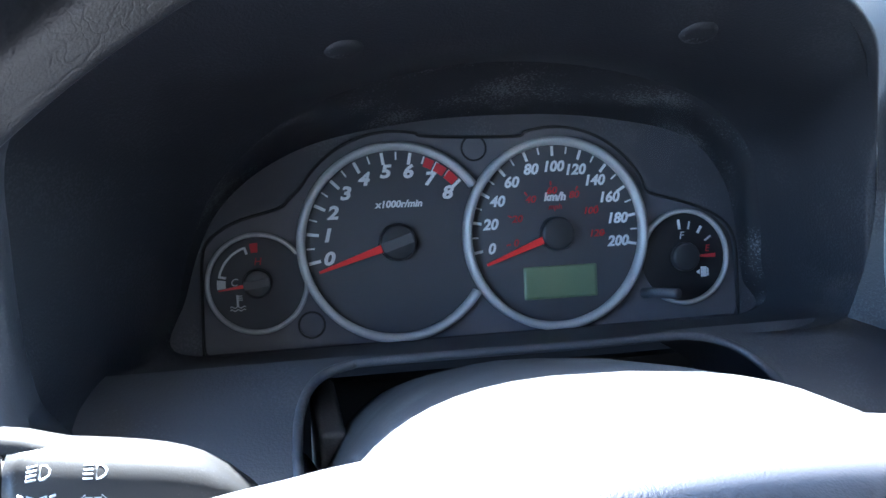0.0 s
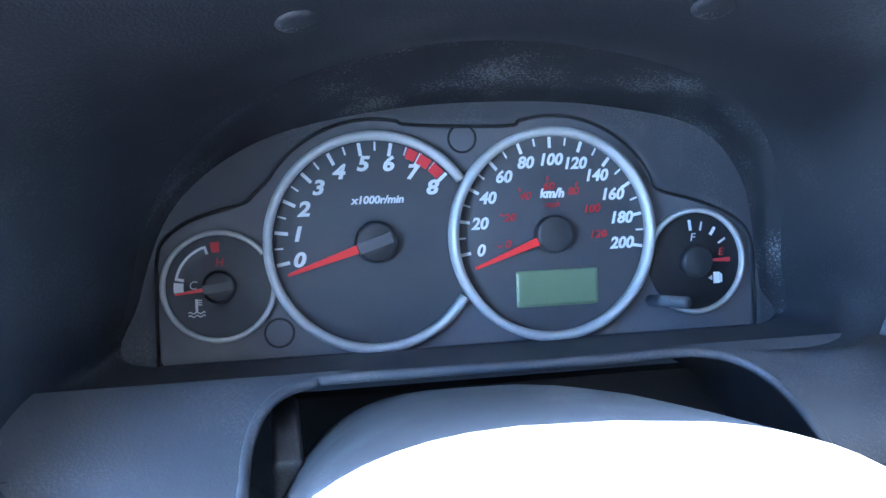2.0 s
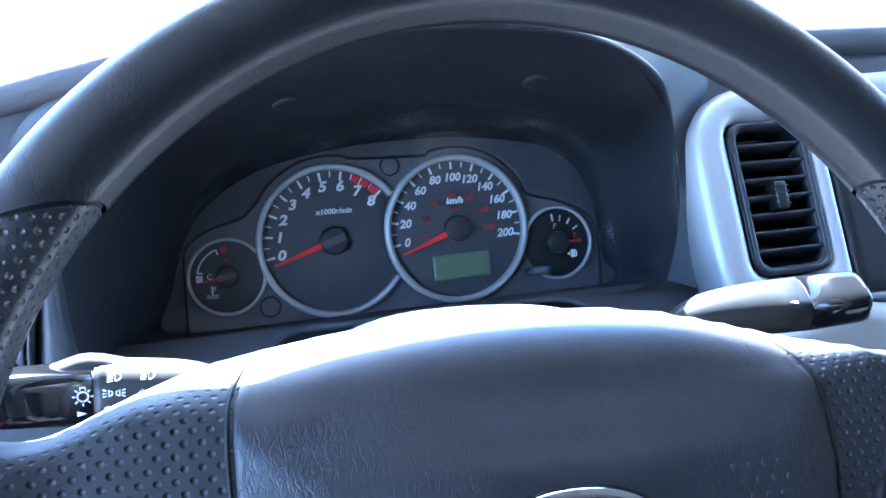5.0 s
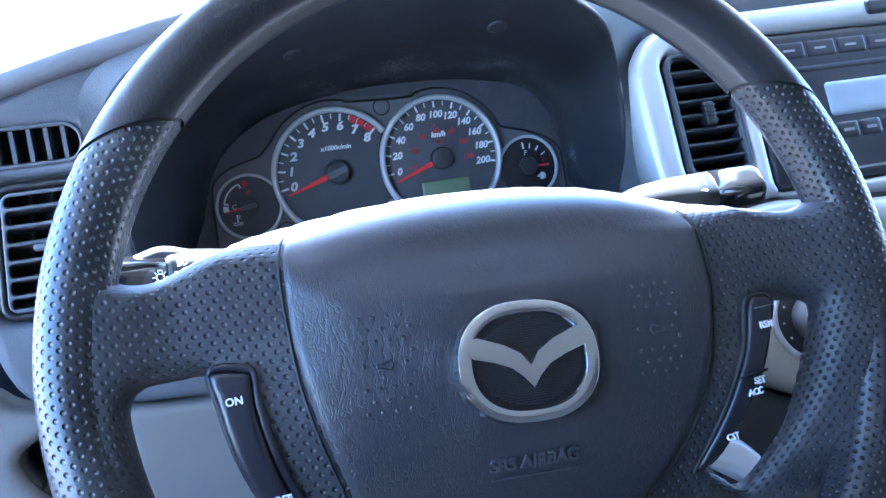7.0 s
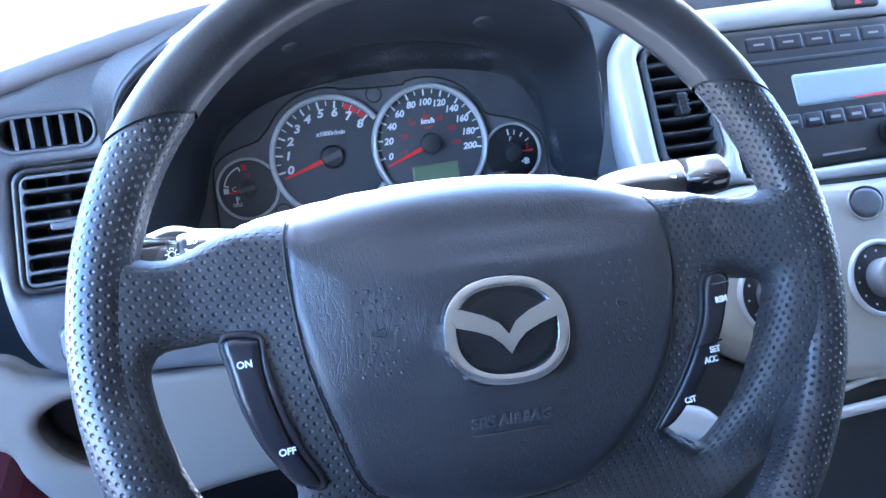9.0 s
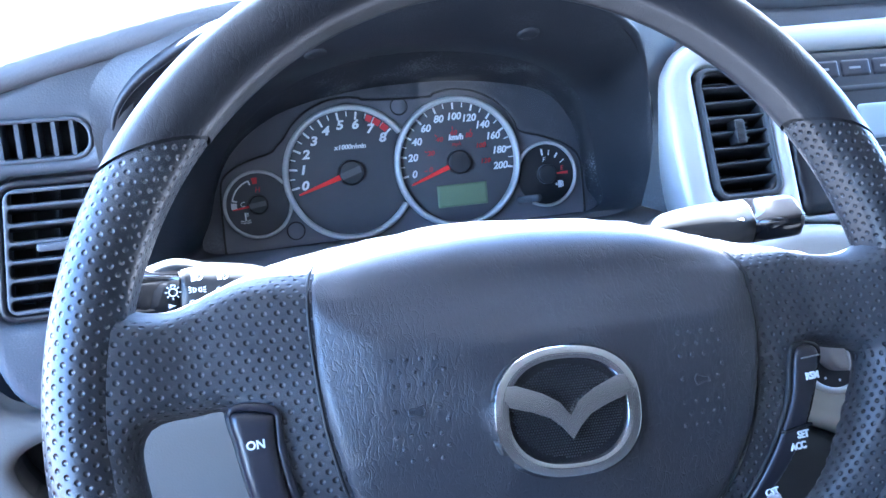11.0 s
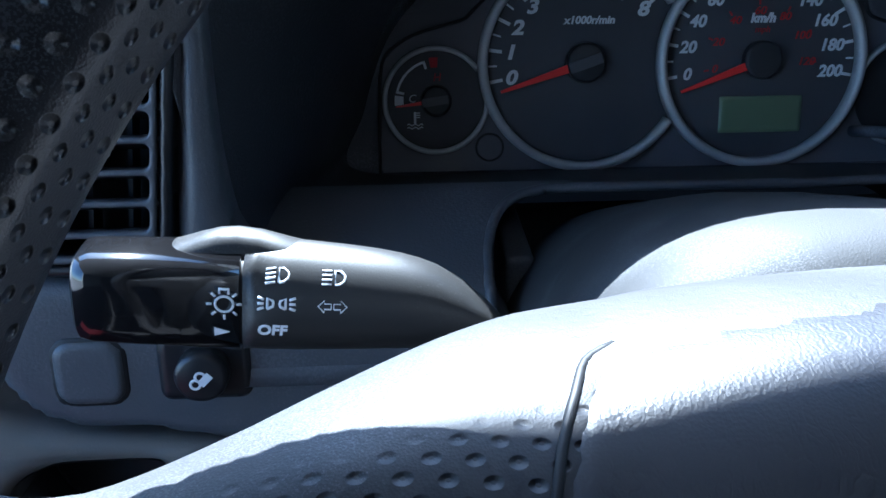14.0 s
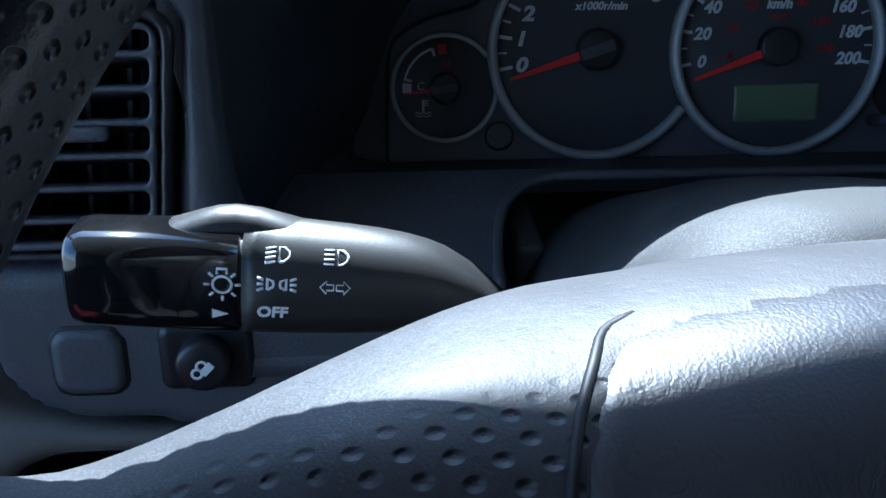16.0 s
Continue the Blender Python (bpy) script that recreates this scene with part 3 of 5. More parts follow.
    # unlit warning lamps
    for x, y in ((0.0, 0.0502), (-0.0947, -0.0421)):
        l = part("warning_lamp", disc(x, y, 0.0064, 0.0002, 0.0012, 0.0004, 32), FACE, cl, "unlit round warning lamp")
        part("lamp_rim", ring(x, y, 0.0064, 0.0075, 0.0001, 0.0010, n=40), GROOVE, l)
    # trip knob
    k = part("trip_knob", tube([(0.0995, -0.0378, 0.0), (0.1008, -0.0370, 0.012), (0.1032, -0.0358, 0.0335)], 0.0031, 16), MASK, cl, "dark grey push rod of the trip meter")
    # clear lens, leaning over the dials
    bend = ((-0.0535, 0.0136, 0.160), (-0.0520, 0.0122, 0.160), (-0.0495, 0.0112, 0.160), (-0.0460, 0.0109, 0.160), (-0.0410, 0.0116, 0.160), (-0.033, 0.0138, 0.160), (-0.02, 0.0185, 0.160), (0.0, 0.0270, 0.154), (0.02, 0.0365, 0.146), (0.045, 0.0500, 0.126), (0.066, 0.0630, 0.100))
    lens = loft([[gpt(u * w + 0.003, v, z - 0.006 * u * u) for u in np.linspace(-1, 1, 33)] for v, z, w in bend], closed=False)
    ln = part("lens", lens, LENS, cl, "clear curved plastic lens", m=Matrix())
    ln.visible_shadow = False
    return cl


cluster()


# ---- steering wheel ----
def steering_wheel():
    sw = thing("steering_wheel", "black leather four-spoke steering wheel with dimpled grips and airbag pad", "steering wheel", m=WHEEL)
    R, RA, RB = 0.1838, 0.0148, 0.0165

    def rim(a0, a1, name, mat, grow=0.0, n=110, m=44):
        """a0 and a1: (angle on the inner side, angle on the outer side)."""
        rings = []
        for i in range(n + 1):
            row = []
            for k in range(m):
                ph = 2 * math.pi * k / m
                c = (math.cos(ph) + 1) / 2
                b0, b1 = a0[0] + (a0[1] - a0[0]) * c, a1[0] + (a1[1] - a1[0]) * c
                th = radians(b0 + (b1 - b0) * i / n)
                # the inner side is pressed flat
                u, v = math.cos(ph), math.sin(ph)
                over = max(0.0, -0.99 * u + 0.14 * v - 0.92)
                u, v = u + 0.99 * over, v - 0.14 * over
                r = R + (RA + grow) * u
                row.append((r * math.cos(th), r * math.sin(th), (RB + grow) * v))
            rings.append(row)
        bm = loft(rings)
        uv = bm.loops.layers.uv.active
        for f in bm.faces:
            mid = f.calc_center_median()
            tm = math.atan2(mid.y, mid.x)
            pm = math.atan2(mid.z / RB, (math.hypot(mid.x, mid.y) - R) / RA)
            for l in f.loops:
                c = l.vert.co
                th = math.atan2(c.y, c.x)
                ph = math.atan2(c.z / RB, (math.hypot(c.x, c.y) - R) / RA)
                th += 2 * math.pi * round((tm - th) / (2 * math.pi))
                ph += 2 * math.pi * round((pm - ph) / (2 * math.pi))
                l[uv].uv = (th * R, ph * RA)
        return part(name, bm, mat, sw)
    L, Rr = (141.5, 152.0), (38.5, 28.0)
    rim(Rr, L, "rim_leather", RIMSMOOTH, 0.0004)["label"] = "smooth black leather upper rim"
    rim((L[0] + 0.6, L[1] + 0.6), (330.0, 330.0), "grip_leather", GRIP, 0.0, 130)["label"] = "dimpled black leather grip"
    rim((330.0, 330.0), (360 + Rr[0] - 0.6, 360 + Rr[1] - 0.6), "grip_leather", GRIP, 0.0, 60)["label"] = "dimpled black leather grip"
    rim((L[0] - 0.2, L[1] - 0.2), (L[0] + 0.8, L[1] + 0.8), "rim_seam", GROOVE, -0.0012, 2)
    rim((Rr[0] - 0.8, Rr[1] - 0.8), (Rr[0] + 0.2, Rr[1] + 0.2), "rim_seam", GROOVE, -0.0012, 2)

    # spokes: a shell inside the rim with four openings
    rin = 0.187
    outer = circle(0, 0, rin, 160)
    arc = [polar(0, 0, rin + 0.02, a) for a in range(164, 14, -6)]
    top = curve([(-0.205, 0.052), (-0.176, 0.0465), (-0.167, 0.0410), (-0.157, 0.0390), (-0.147, 0.0412), (-0.127, 0.0502), (-0.108, 0.0577), (-0.088, 0.0622), (-0.056, 0.0670), (-0.023, 0.0697), (0.01, 0.0700), (0.045, 0.0675), (0.07, 0.0625), (0.095, 0.0560), (0.115, 0.0500), (0.135, 0.0445), (0.150, 0.0418), (0.160, 0.0430), (0.170, 0.048), (0.182, 0.055), (0.205, 0.06), (0.12, 0.2), (-0.12, 0.2)], 6)
    lhole = curve([(-0.158, -0.0035), (-0.146, -0.0022), (-0.132, -0.0025), (-0.1285, -0.02), (-0.122, -0.043), (-0.113, -0.062), (-0.104, -0.078), (-0.112, -0.092), (-0.128, -0.1045), (-0.148, -0.072), (-0.160, -0.041), (-0.1648, -0.016), (-0.1630, -0.0074)], 5)
    rhole = curve([(0.1200, -0.0012), (0.1500, -0.0034), (0.1555, -0.0083), (0.1485, -0.0315), (0.1392, -0.0539), (0.1316, -0.0673), (0.1220, -0.0810), (0.1166, -0.0872), (0.1111, -0.0891), (0.1040, -0.0845), (0.0950, -0.0780), (0.0900, -0.0705), (0.1000, -0.053), (0.1100, -0.030)], 5)
    bot = curve([(-0.06, -0.112), (0.0, -0.116), (0.06, -0.112), (0.075, -0.14), (0.085, -0.19), (-0.085, -0.19), (-0.075, -0.14)], 5)

    def bow(X, Y):
        r = np.hypot(X, Y)
        t = np.clip((r - 0.142) / 0.034, 0, 1)
        return 0.009 - 0.004 * np.clip((r - 0.09) / 0.08, 0, 1) + 0.0085 * t * t * (3 - 2 * t) - 5.5 * np.clip(-Y - 0.02, 0, 1) ** 2

    def depth(X, Y):
        return -0.014 - 0.046 * np.clip((0.155 - np.hypot(X, 0.8 * Y)) / 0.06, 0, 1)

    def high(Y):
        return np.clip((Y - 0.02) / 0.02, 0, 1)

    def roll(X, Y):
        return 0.010 + 0.020 * high(Y) * np.clip((np.where(X < 0, 0.125, 0.118) - np.abs(X)) / 0.033, 0, 1)

    def tumble(X, Y):
        return 0.012 * (1 - high(Y)) + high(Y) * (0.020 + 0.020 * np.clip((0.135 - np.abs(X)) / 0.035, 0, 1))

    pad = curve([(-0.0955, 0.0525), (-0.0880, 0.0575), (-0.06, 0.0635), (-0.02, 0.0675), (0.016, 0.0680), (0.055, 0.0635), (0.080, 0.0555), (0.0915, 0.038), (0.0945, 0.010), (0.0875, -0.028), (0.072, -0.062), (0.050, -0.088), (0.025, -0.0985), (-0.02, -0.0985), (-0.05, -0.092), (-0.073, -0.079), (-0.086, -0.050), (-0.0955, -0.018), (-0.0995, 0.015), (-0.0998, 0.040)], 6)

    def under(X, Y):
        """The spokes' front, sunk where the pad covers it."""
        return bow(X, Y) - 0.006 * np.clip(signed(pad, np.atleast_1d(X), np.atleast_1d(Y)).reshape(np.shape(X)) / 0.004 - 0.7, 0, 1)

    def hub_top(X, Y):
        """The spokes' front, rolled over towards the top."""
        t = np.clip(-signed(top, np.atleast_1d(X), np.atleast_1d(Y)).reshape(np.shape(X)) / roll(X, Y), 0, 1)
        return bow(X, Y) + tumble(X, Y) * (np.sqrt(1 - (1 - t) ** 2) - 1)
    part("spoke_cover", slab(outer, (top, lhole, rhole, bot), 0.0030, 0.014, under, depth, True, roll, tumble), SPOKE, sw, "dimpled black spokes joining hub and rim")
    # rear hub cover
    rear = curve([(-0.082, 0.035), (-0.055, 0.050), (0.0, 0.056), (0.055, 0.050), (0.082, 0.035), (0.085, -0.03), (0.05, -0.085), (-0.05, -0.085), (-0.085, -0.03)], 8)
    part("rear_cover", slab(rear, (), 0.004, 0.012, lambda X, Y: -0.035 + 0 * X, -0.085, True), DASHGREY, sw, "grey plastic hub cover behind the spokes")

    # airbag pad
    def dome(X, Y):
        w = 0.0215 - 0.8 * X ** 2
        w = w - 4.2 * np.clip(-Y - 0.002, 0, 1) ** 2
        w = w - 3.0 * np.clip(Y - 0.020, 0, 1) ** 2
        w = w - 0.0024 * np.exp(-((Y - 0.024 - 0.25 * X ** 2) / 0.006) ** 2) * np.clip(1 - np.abs(X) / 0.085, 0, 1)
        return w

    def pad_front(X, Y):
        k = np.clip((Y - 0.016) / 0.028, 0, 1)
        k = k * k * (3 - 2 * k)
        side = np.clip(1 - signed(pad, np.atleast_1d(X), np.atleast_1d(Y)).reshape(np.shape(X)) / 0.026, 0, 1) ** 2 * np.clip((Y + 0.03) / 0.05, 0, 1)
        lift = 0.0010 - 0.0006 * side
        k = np.maximum(k, side)
        return dome(X, Y) * (1 - k) + (hub_top(X, Y) + lift) * k
    ab = part("airbag_pad", slab(pad, (), 0.0019, 0.012, pad_front, -0.030, False, lambda X, Y: 0.007 - 0.0050 * np.clip((Y + 0.020) / 0.03, 0, 1)), PAD, sw, "black grained leather airbag pad")
    part("pad_gap", slab(pad * 1.004, (), 0.003, 0.001, lambda X, Y: hub_top(X, Y) - 0.0014, -0.03), GROOVE, sw, "dark gap round the pad")

    line = pad * 1.008
    zl = hub_top(line[:, 0], line[:, 1]) - 0.0001 - 0.002 * np.clip((line[:, 1] - 0.052) / 0.006, 0, 1) ** 2
    part("pad_seam", tube([(x, y, z) for (x, y), z in zip(np.vstack((line[37:], line[:7])), np.concatenate((zl[37:], zl[:7])))], 0.0007, 8), GROOVE, sw, "dark seam round the pad")

    # emblem: plain winged oval
    ex, ey = -0.0036, -0.0142
    turn_e = radians(-1.5)

    def egg(rx, ry, px, py):
        a = np.linspace(0, 2 * math.pi, 28, endpoint=False)
        x, y = rx * np.sign(np.cos(a)) * np.abs(np.cos(a)) ** px, ry * np.sign(np.sin(a)) * np.abs(np.sin(a)) ** py
        return curve(np.stack([ex + x * math.cos(turn_e) - y * math.sin(turn_e), ey + x * math.sin(turn_e) + y * math.cos(turn_e)], 1), 3)
    out, inn = egg(0.0310, 0.0254, 0.86, 0.84), egg(0.0251, 0.0202, 0.82, 0.86)
    zt = 0.0235
    mid = np.array((ex, ey))

    def oval(o, k, z):
        d = o - mid
        q = mid + d * (1 + k / np.linalg.norm(d, axis=1))[:, None]
        return [(x, y, z) for x, y in q]
    prof = [(out, 0.0, 0.010), (out, 0.0, zt - 0.0003), (out, -0.0002, zt)]
    prof += [(out * (1 - q) + inn * q, 0.0, zt + 0.00025 * (1 - (2 * q - 1) ** 2)) for q in np.linspace(0.10, 0.94, 7)]
    prof += [(inn, 0.0001, zt - 0.0005), (inn, 0.0, zt - 0.0016), (inn, 0.0, 0.018)]
    em = part("emblem", loft([oval(o, k, z) for o, k, z in prof]), CHROME, sw, "polished chrome oval winged emblem", smooth=False)
    ground = part("emblem_ground", slab((out - (ex, ey)) * 0.97 + (ex, ey), (), 0.002, 0.0005, lambda X, Y: zt - 0.0018 + 0 * X, 0.012), GLOSSBLACK, em, "black mesh ground")
    part("emblem_gap", slab((out - (ex, ey)) * 1.038 + (ex, ey), ((out - (ex, ey)) * 0.98 + (ex, ey),), 0.003, 0.0004, lambda X, Y: zt - 0.0006 + 0 * X, 0.010), GROOVE, em, "black border of the emblem")
    # perforations of the ground
    pits = bmesh.new()
    for gi in range(-22, 23):
        for gj in range(-17, 18):
            x, y = ex + gi * 0.00115 + (0.00057 if gj % 2 else 0), ey + gj * 0.00105
            if ((x - ex) / 0.0235) ** 2 + ((y - ey) / 0.0180) ** 2 < 1:
                bmesh.ops.create_circle(pits, cap_ends=True, segments=6, radius=0.00036, matrix=Matrix.Translation((x, y, zt - 0.00174)))
    tagged(part("perforation", pits, MESHPIT, ground, "fine grey perforations", smooth=False), kind="stuff")
    half = [(0.0, -0.0020), (0.0040, 0.0036), (0.0110, 0.0078), (0.0215, 0.0118), (0.0252, 0.0118), (0.0268, 0.0066), (0.0248, 0.0036), (0.0160, 0.0010), (0.0085, -0.0022), (0.0040, -0.0062), (0.0, -0.0112)]
    vee = np.array([(ex + x, ey + y) for x, y in half] + [(ex - x, ey + y) for x, y in half[-2:0:-1]])
    part("emblem_wing", plate(vee, 0.018, zt + 0.0004), CHROME, em, "chrome wing of the emblem", smooth=False)

    # raised writing and horn marks on the pad
    def dz(x, y):
        return float(dome(np.array(x), np.array(y)))
    lean = math.degrees(math.atan((dz(-0.003, -0.050) - dz(-0.003, -0.062)) / 0.012))
    words("SRS AIRBAG", 0.0078, EMBOSSLIT, ab, WHEEL @ pose(-0.0034, -0.0562, dz(-0.0034, -0.0562) + 0.0006, lean, 0, 0), 0, 0, 0, bold=0.00022, depth=0.0007, width=0.98)
    part("underline", plate([(-0.0195, -0.0066), (0.0195, -0.0066), (0.0195, -0.0060), (-0.0195, -0.0060)], -0.002, 0.0006), EMBOSSLIT, ab, smooth=False, m=WHEEL @ pose(-0.0034, -0.0562, dz(-0.0034, -0.0562) + 0.0006, lean, 0, 0))
    for sx, cx in ((1, -0.0635), (-1, 0.0583)):
        z = float(dome(np.array(cx), np.array(-0.008))) + 0.0007
        hb = tube([(cx + sx * a, -0.0080 + b, z) for a, b in ((-0.0036, -0.0015), (-0.0036, 0.0008), (-0.0010, 0.0008), (0.0022, 0.0018), (0.0030, 0.0), (0.0022, -0.0024), (-0.0010, -0.0014), (-0.0036, -0.0015))], 0.00042, 6)
        part("horn_mark", hb, PAD, ab, "raised horn symbol")
        for i in range(9):
            for j in range(4):
                x, y = cx + (j - 1.5) * 0.0058 + (0.0029 if i % 2 else 0), -0.0075 + (i - 4) * 0.0048
                if abs(x - cx) > 0.007 or abs(y + 0.008) > 0.006:
                    zz = float(dome(np.array(x), np.array(y)))
                    part("dot", disc(x, y, 0.0010, zz - 0.001, zz + 0.0004, 0.0004, 8), PAD, ab)

    # cruise switches
    ls = curve([(-0.1325, -0.0020), (-0.1185, -0.0030), (-0.1168, -0.0060), (-0.1165, -0.0169), (-0.1131, -0.0337), (-0.1061, -0.0534), (-0.0955, -0.0715), (-0.0985, -0.0738), (-0.1057, -0.0716), (-0.1102, -0.0672), (-0.1201, -0.0512), (-0.1269, -0.0328), (-0.1308, -0.0148)], 5)
    s1 = part("cruise_switch", slab(ls, (), 0.0016, 0.003, lambda X, Y: 0.0040 + bow(X, Y), -0.024), SWITCH, sw, "black curved rocker switch")
    lb = curve([(-0.1330, 0.0006), (-0.1160, -0.0006), (-0.1136, -0.0121), (-0.1102, -0.0303), (-0.1028, -0.0516), (-0.0920, -0.0735), (-0.0990, -0.0755), (-0.1060, -0.0690), (-0.1190, -0.0490), (-0.1300, -0.0160)], 5)
    part("switch_gap", slab(lb, (ls,), 0.0012, 0.0010, lambda X, Y: bow(X, Y) + 0.0022, -0.022), SWITCH, s1, "raised black bezel of the switch")
    part("switch_floor", slab((ls - ls.mean(0)) * (1.08, 1.02) + ls.mean(0), (), 0.002, 0.001, lambda X, Y: bow(X, Y) + 0.0004, -0.022), GROOVE, s1)
    words("ON", 0.0044, WHITE, s1, WHEEL, -0.1243, -0.0140, 0.0044 + float(bow(np.array(-0.1243), np.array(-0.0140))), depth=0.0004, bold=0.00012, turn=3)
    words("OFF", 0.0044, WHITE, s1, WHEEL, -0.1095, -0.0552, 0.0046 + float(bow(np.array(-0.1095), np.array(-0.0552))), depth=0.0006, bold=0.00012, turn=3)
    rs = curve([(0.1131, -0.0010), (0.1238, -0.0016), (0.1206, -0.0162), (0.1158, -0.0273), (0.1102, -0.0410), (0.1017, -0.0555), (0.0918, -0.0681), (0.0841, -0.0738), (0.0808, -0.0735), (0.0918, -0.0540), (0.1004, -0.0367), (0.1076, -0.0203)], 5)
    s2 = part("cruise_switch", slab(rs, (), 0.0014, 0.0016, lambda X, Y: 0.0030 + bow(X, Y), -0.024), SWITCH, sw, "black curved triple button strip")
    bez = curve([(0.1111, 0.0006), (0.1261, -0.0004), (0.1216, -0.0170), (0.1111, -0.0410), (0.0931, -0.0690), (0.0846, -0.0752), (0.0788, -0.0750), (0.0896, -0.0540), (0.0983, -0.0367), (0.1054, -0.0203)], 5)
    part("switch_gap", slab(bez, (rs,), 0.0012, 0.0008, lambda X, Y: bow(X, Y) + 0.0016, -0.022), GROOVE, s2, "black bezel of the strip")
    part("button_gap", plate([(0.0998, -0.0355), (0.1138, -0.0330), (0.1138, -0.0340), (0.0998, -0.0365)], 0.006, 0.0123), GROOVE, s2, smooth=False)
    part("button_ridge", plate([(0.1136, -0.0048), (0.1234, -0.0040), (0.1233, -0.0045), (0.1136, -0.0053)], 0.006, 0.0124), KNOBGREY, s2, smooth=False)
    for tx, x, y in (("RSM", 0.1181, -0.0131), ("SET", 0.1106, -0.0380), ("ACC", 0.1082, -0.0430), ("CST", 0.0964, -0.0620)):
        words(tx, 0.0044, WHITE, s2, WHEEL, x, y, 0.0034 + float(bow(np.array(x), np.array(y))), bold=0.00012, turn=4, width=0.85, depth=0.0004)
    return sw


steering_wheel()


# ---- stalks and column ----
def section(c, ay, az, axis_x, n=48, p=2.6, lean=0.0):
    """An upright superellipse ring across the stalk at c."""
    d = Vector(axis_x).normalized()
    side = Vector((0, 0, 1)).cross(d).normalized()
    up = d.cross(side)
    side, up = math.cos(lean) * side + math.sin(lean) * up, math.cos(lean) * up - math.sin(lean) * side
    out = []
    for a in np.linspace(0, 2 * math.pi, n, endpoint=False):
        ca, sa = math.cos(a), math.sin(a)
        out.append(Vector(c) + side * ay * math.copysign(abs(ca) ** (2 / p), ca) + up * az * math.copysign(abs(sa) ** (2 / p), sa))
    return out


def stalk(name, label, sx, tip, root, lean=0.0, kn=0.355, k=1.0, knob_lean=0.0):
    """sx: -1 towards the driver's door, 1 towards the middle of the car."""
    st = thing(name, label, "control stalk")
    tip, root = Vector(tip), Vector(root)
    d = (tip - root).normalized()

    def at(s, dz=0.0):
        return tip + (root - tip) * s + Vector((0, 0, dz))
    knob = [section(at(s), ay, az * k, d, p=3.6, lean=knob_lean) for s, ay, az in ((0.0, 0.0058, 0.0074), (0.004, 0.0078, 0.0094), (0.014, 0.0090, 0.0107), (0.04, 0.0096, 0.0112), (kn, 0.0100, 0.0120))]
    kb = part("end_knob", loft(knob, cap=True), KNOBBLACK, st, "glossy black turning end")
    part("knob_gap", loft([section(at(s), 0.0094, 0.0114 * k, d, p=3.0, lean=knob_lean) for s in (kn - 0.005, kn + 0.015)]), GROOVE, st)
    # the underside runs level while the top drops towards the column
    body = [section(at(s, (up + low) / 2 * k), ay, (up - low) / 2 * k, d, p=p, lean=knob_lean + (lean - knob_lean) * min(1, max(0, (s - kn) / 0.035))) for s, ay, up, low, p in ((kn + 0.008, 0.0101, 0.0121, -0.0121, 3.2), (0.392, 0.0110, 0.0129, -0.0126, 2.4), (0.43, 0.0113, 0.0131, -0.0126, 2.2), (0.48, 0.0115, 0.0134, -0.0126, 2.1), (0.58, 0.0116, 0.0127, -0.0122, 2.05), (0.65, 0.0115, 0.0120, -0.0119, 2.0), (0.70, 0.0114, 0.0112, -0.0117, 2.0), (0.745, 0.0112, 0.0101, -0.0115, 2.0), (0.785, 0.0108, 0.0086, -0.0113, 2.0), (0.843, 0.0102, 0.0053, -0.0110, 2.0), (0.895, 0.0094, 0.0009, -0.0112, 2.0), (0.95, 0.0086, -0.0053, -0.0157, 2.0), (1.02, 0.0078, -0.0160, -0.0270, 2.0), (1.20, 0.0072, -0.0300, -0.0430, 2.0))]
    bd = part("stem", loft(body, cap=True), STALKGREY, st, "satin black stem")
    # low hump on top
    hump = [section(at(s, 0.0090 + 0.0018 * q) + Vector((0, 0.002, 0)), 0.0052, 0.0040 * q + 0.0012, d, p=2.2) for s, q in ((0.17, 0.0), (0.22, 0.32), (0.27, 0.68), (0.31, 0.92), (0.35, 1.0), (0.40, 0.90), (0.46, 0.60), (0.52, 0.28), (0.58, 0.0))]
    if sx < 0:
        part("hump", loft(hump, cap=True), STALKGREY, st)
    return st, kb, bd, at, d


WLEAN, LLEAN = -66.0, 24.0      # the stalks lie rolled, their faces turned up to the driver


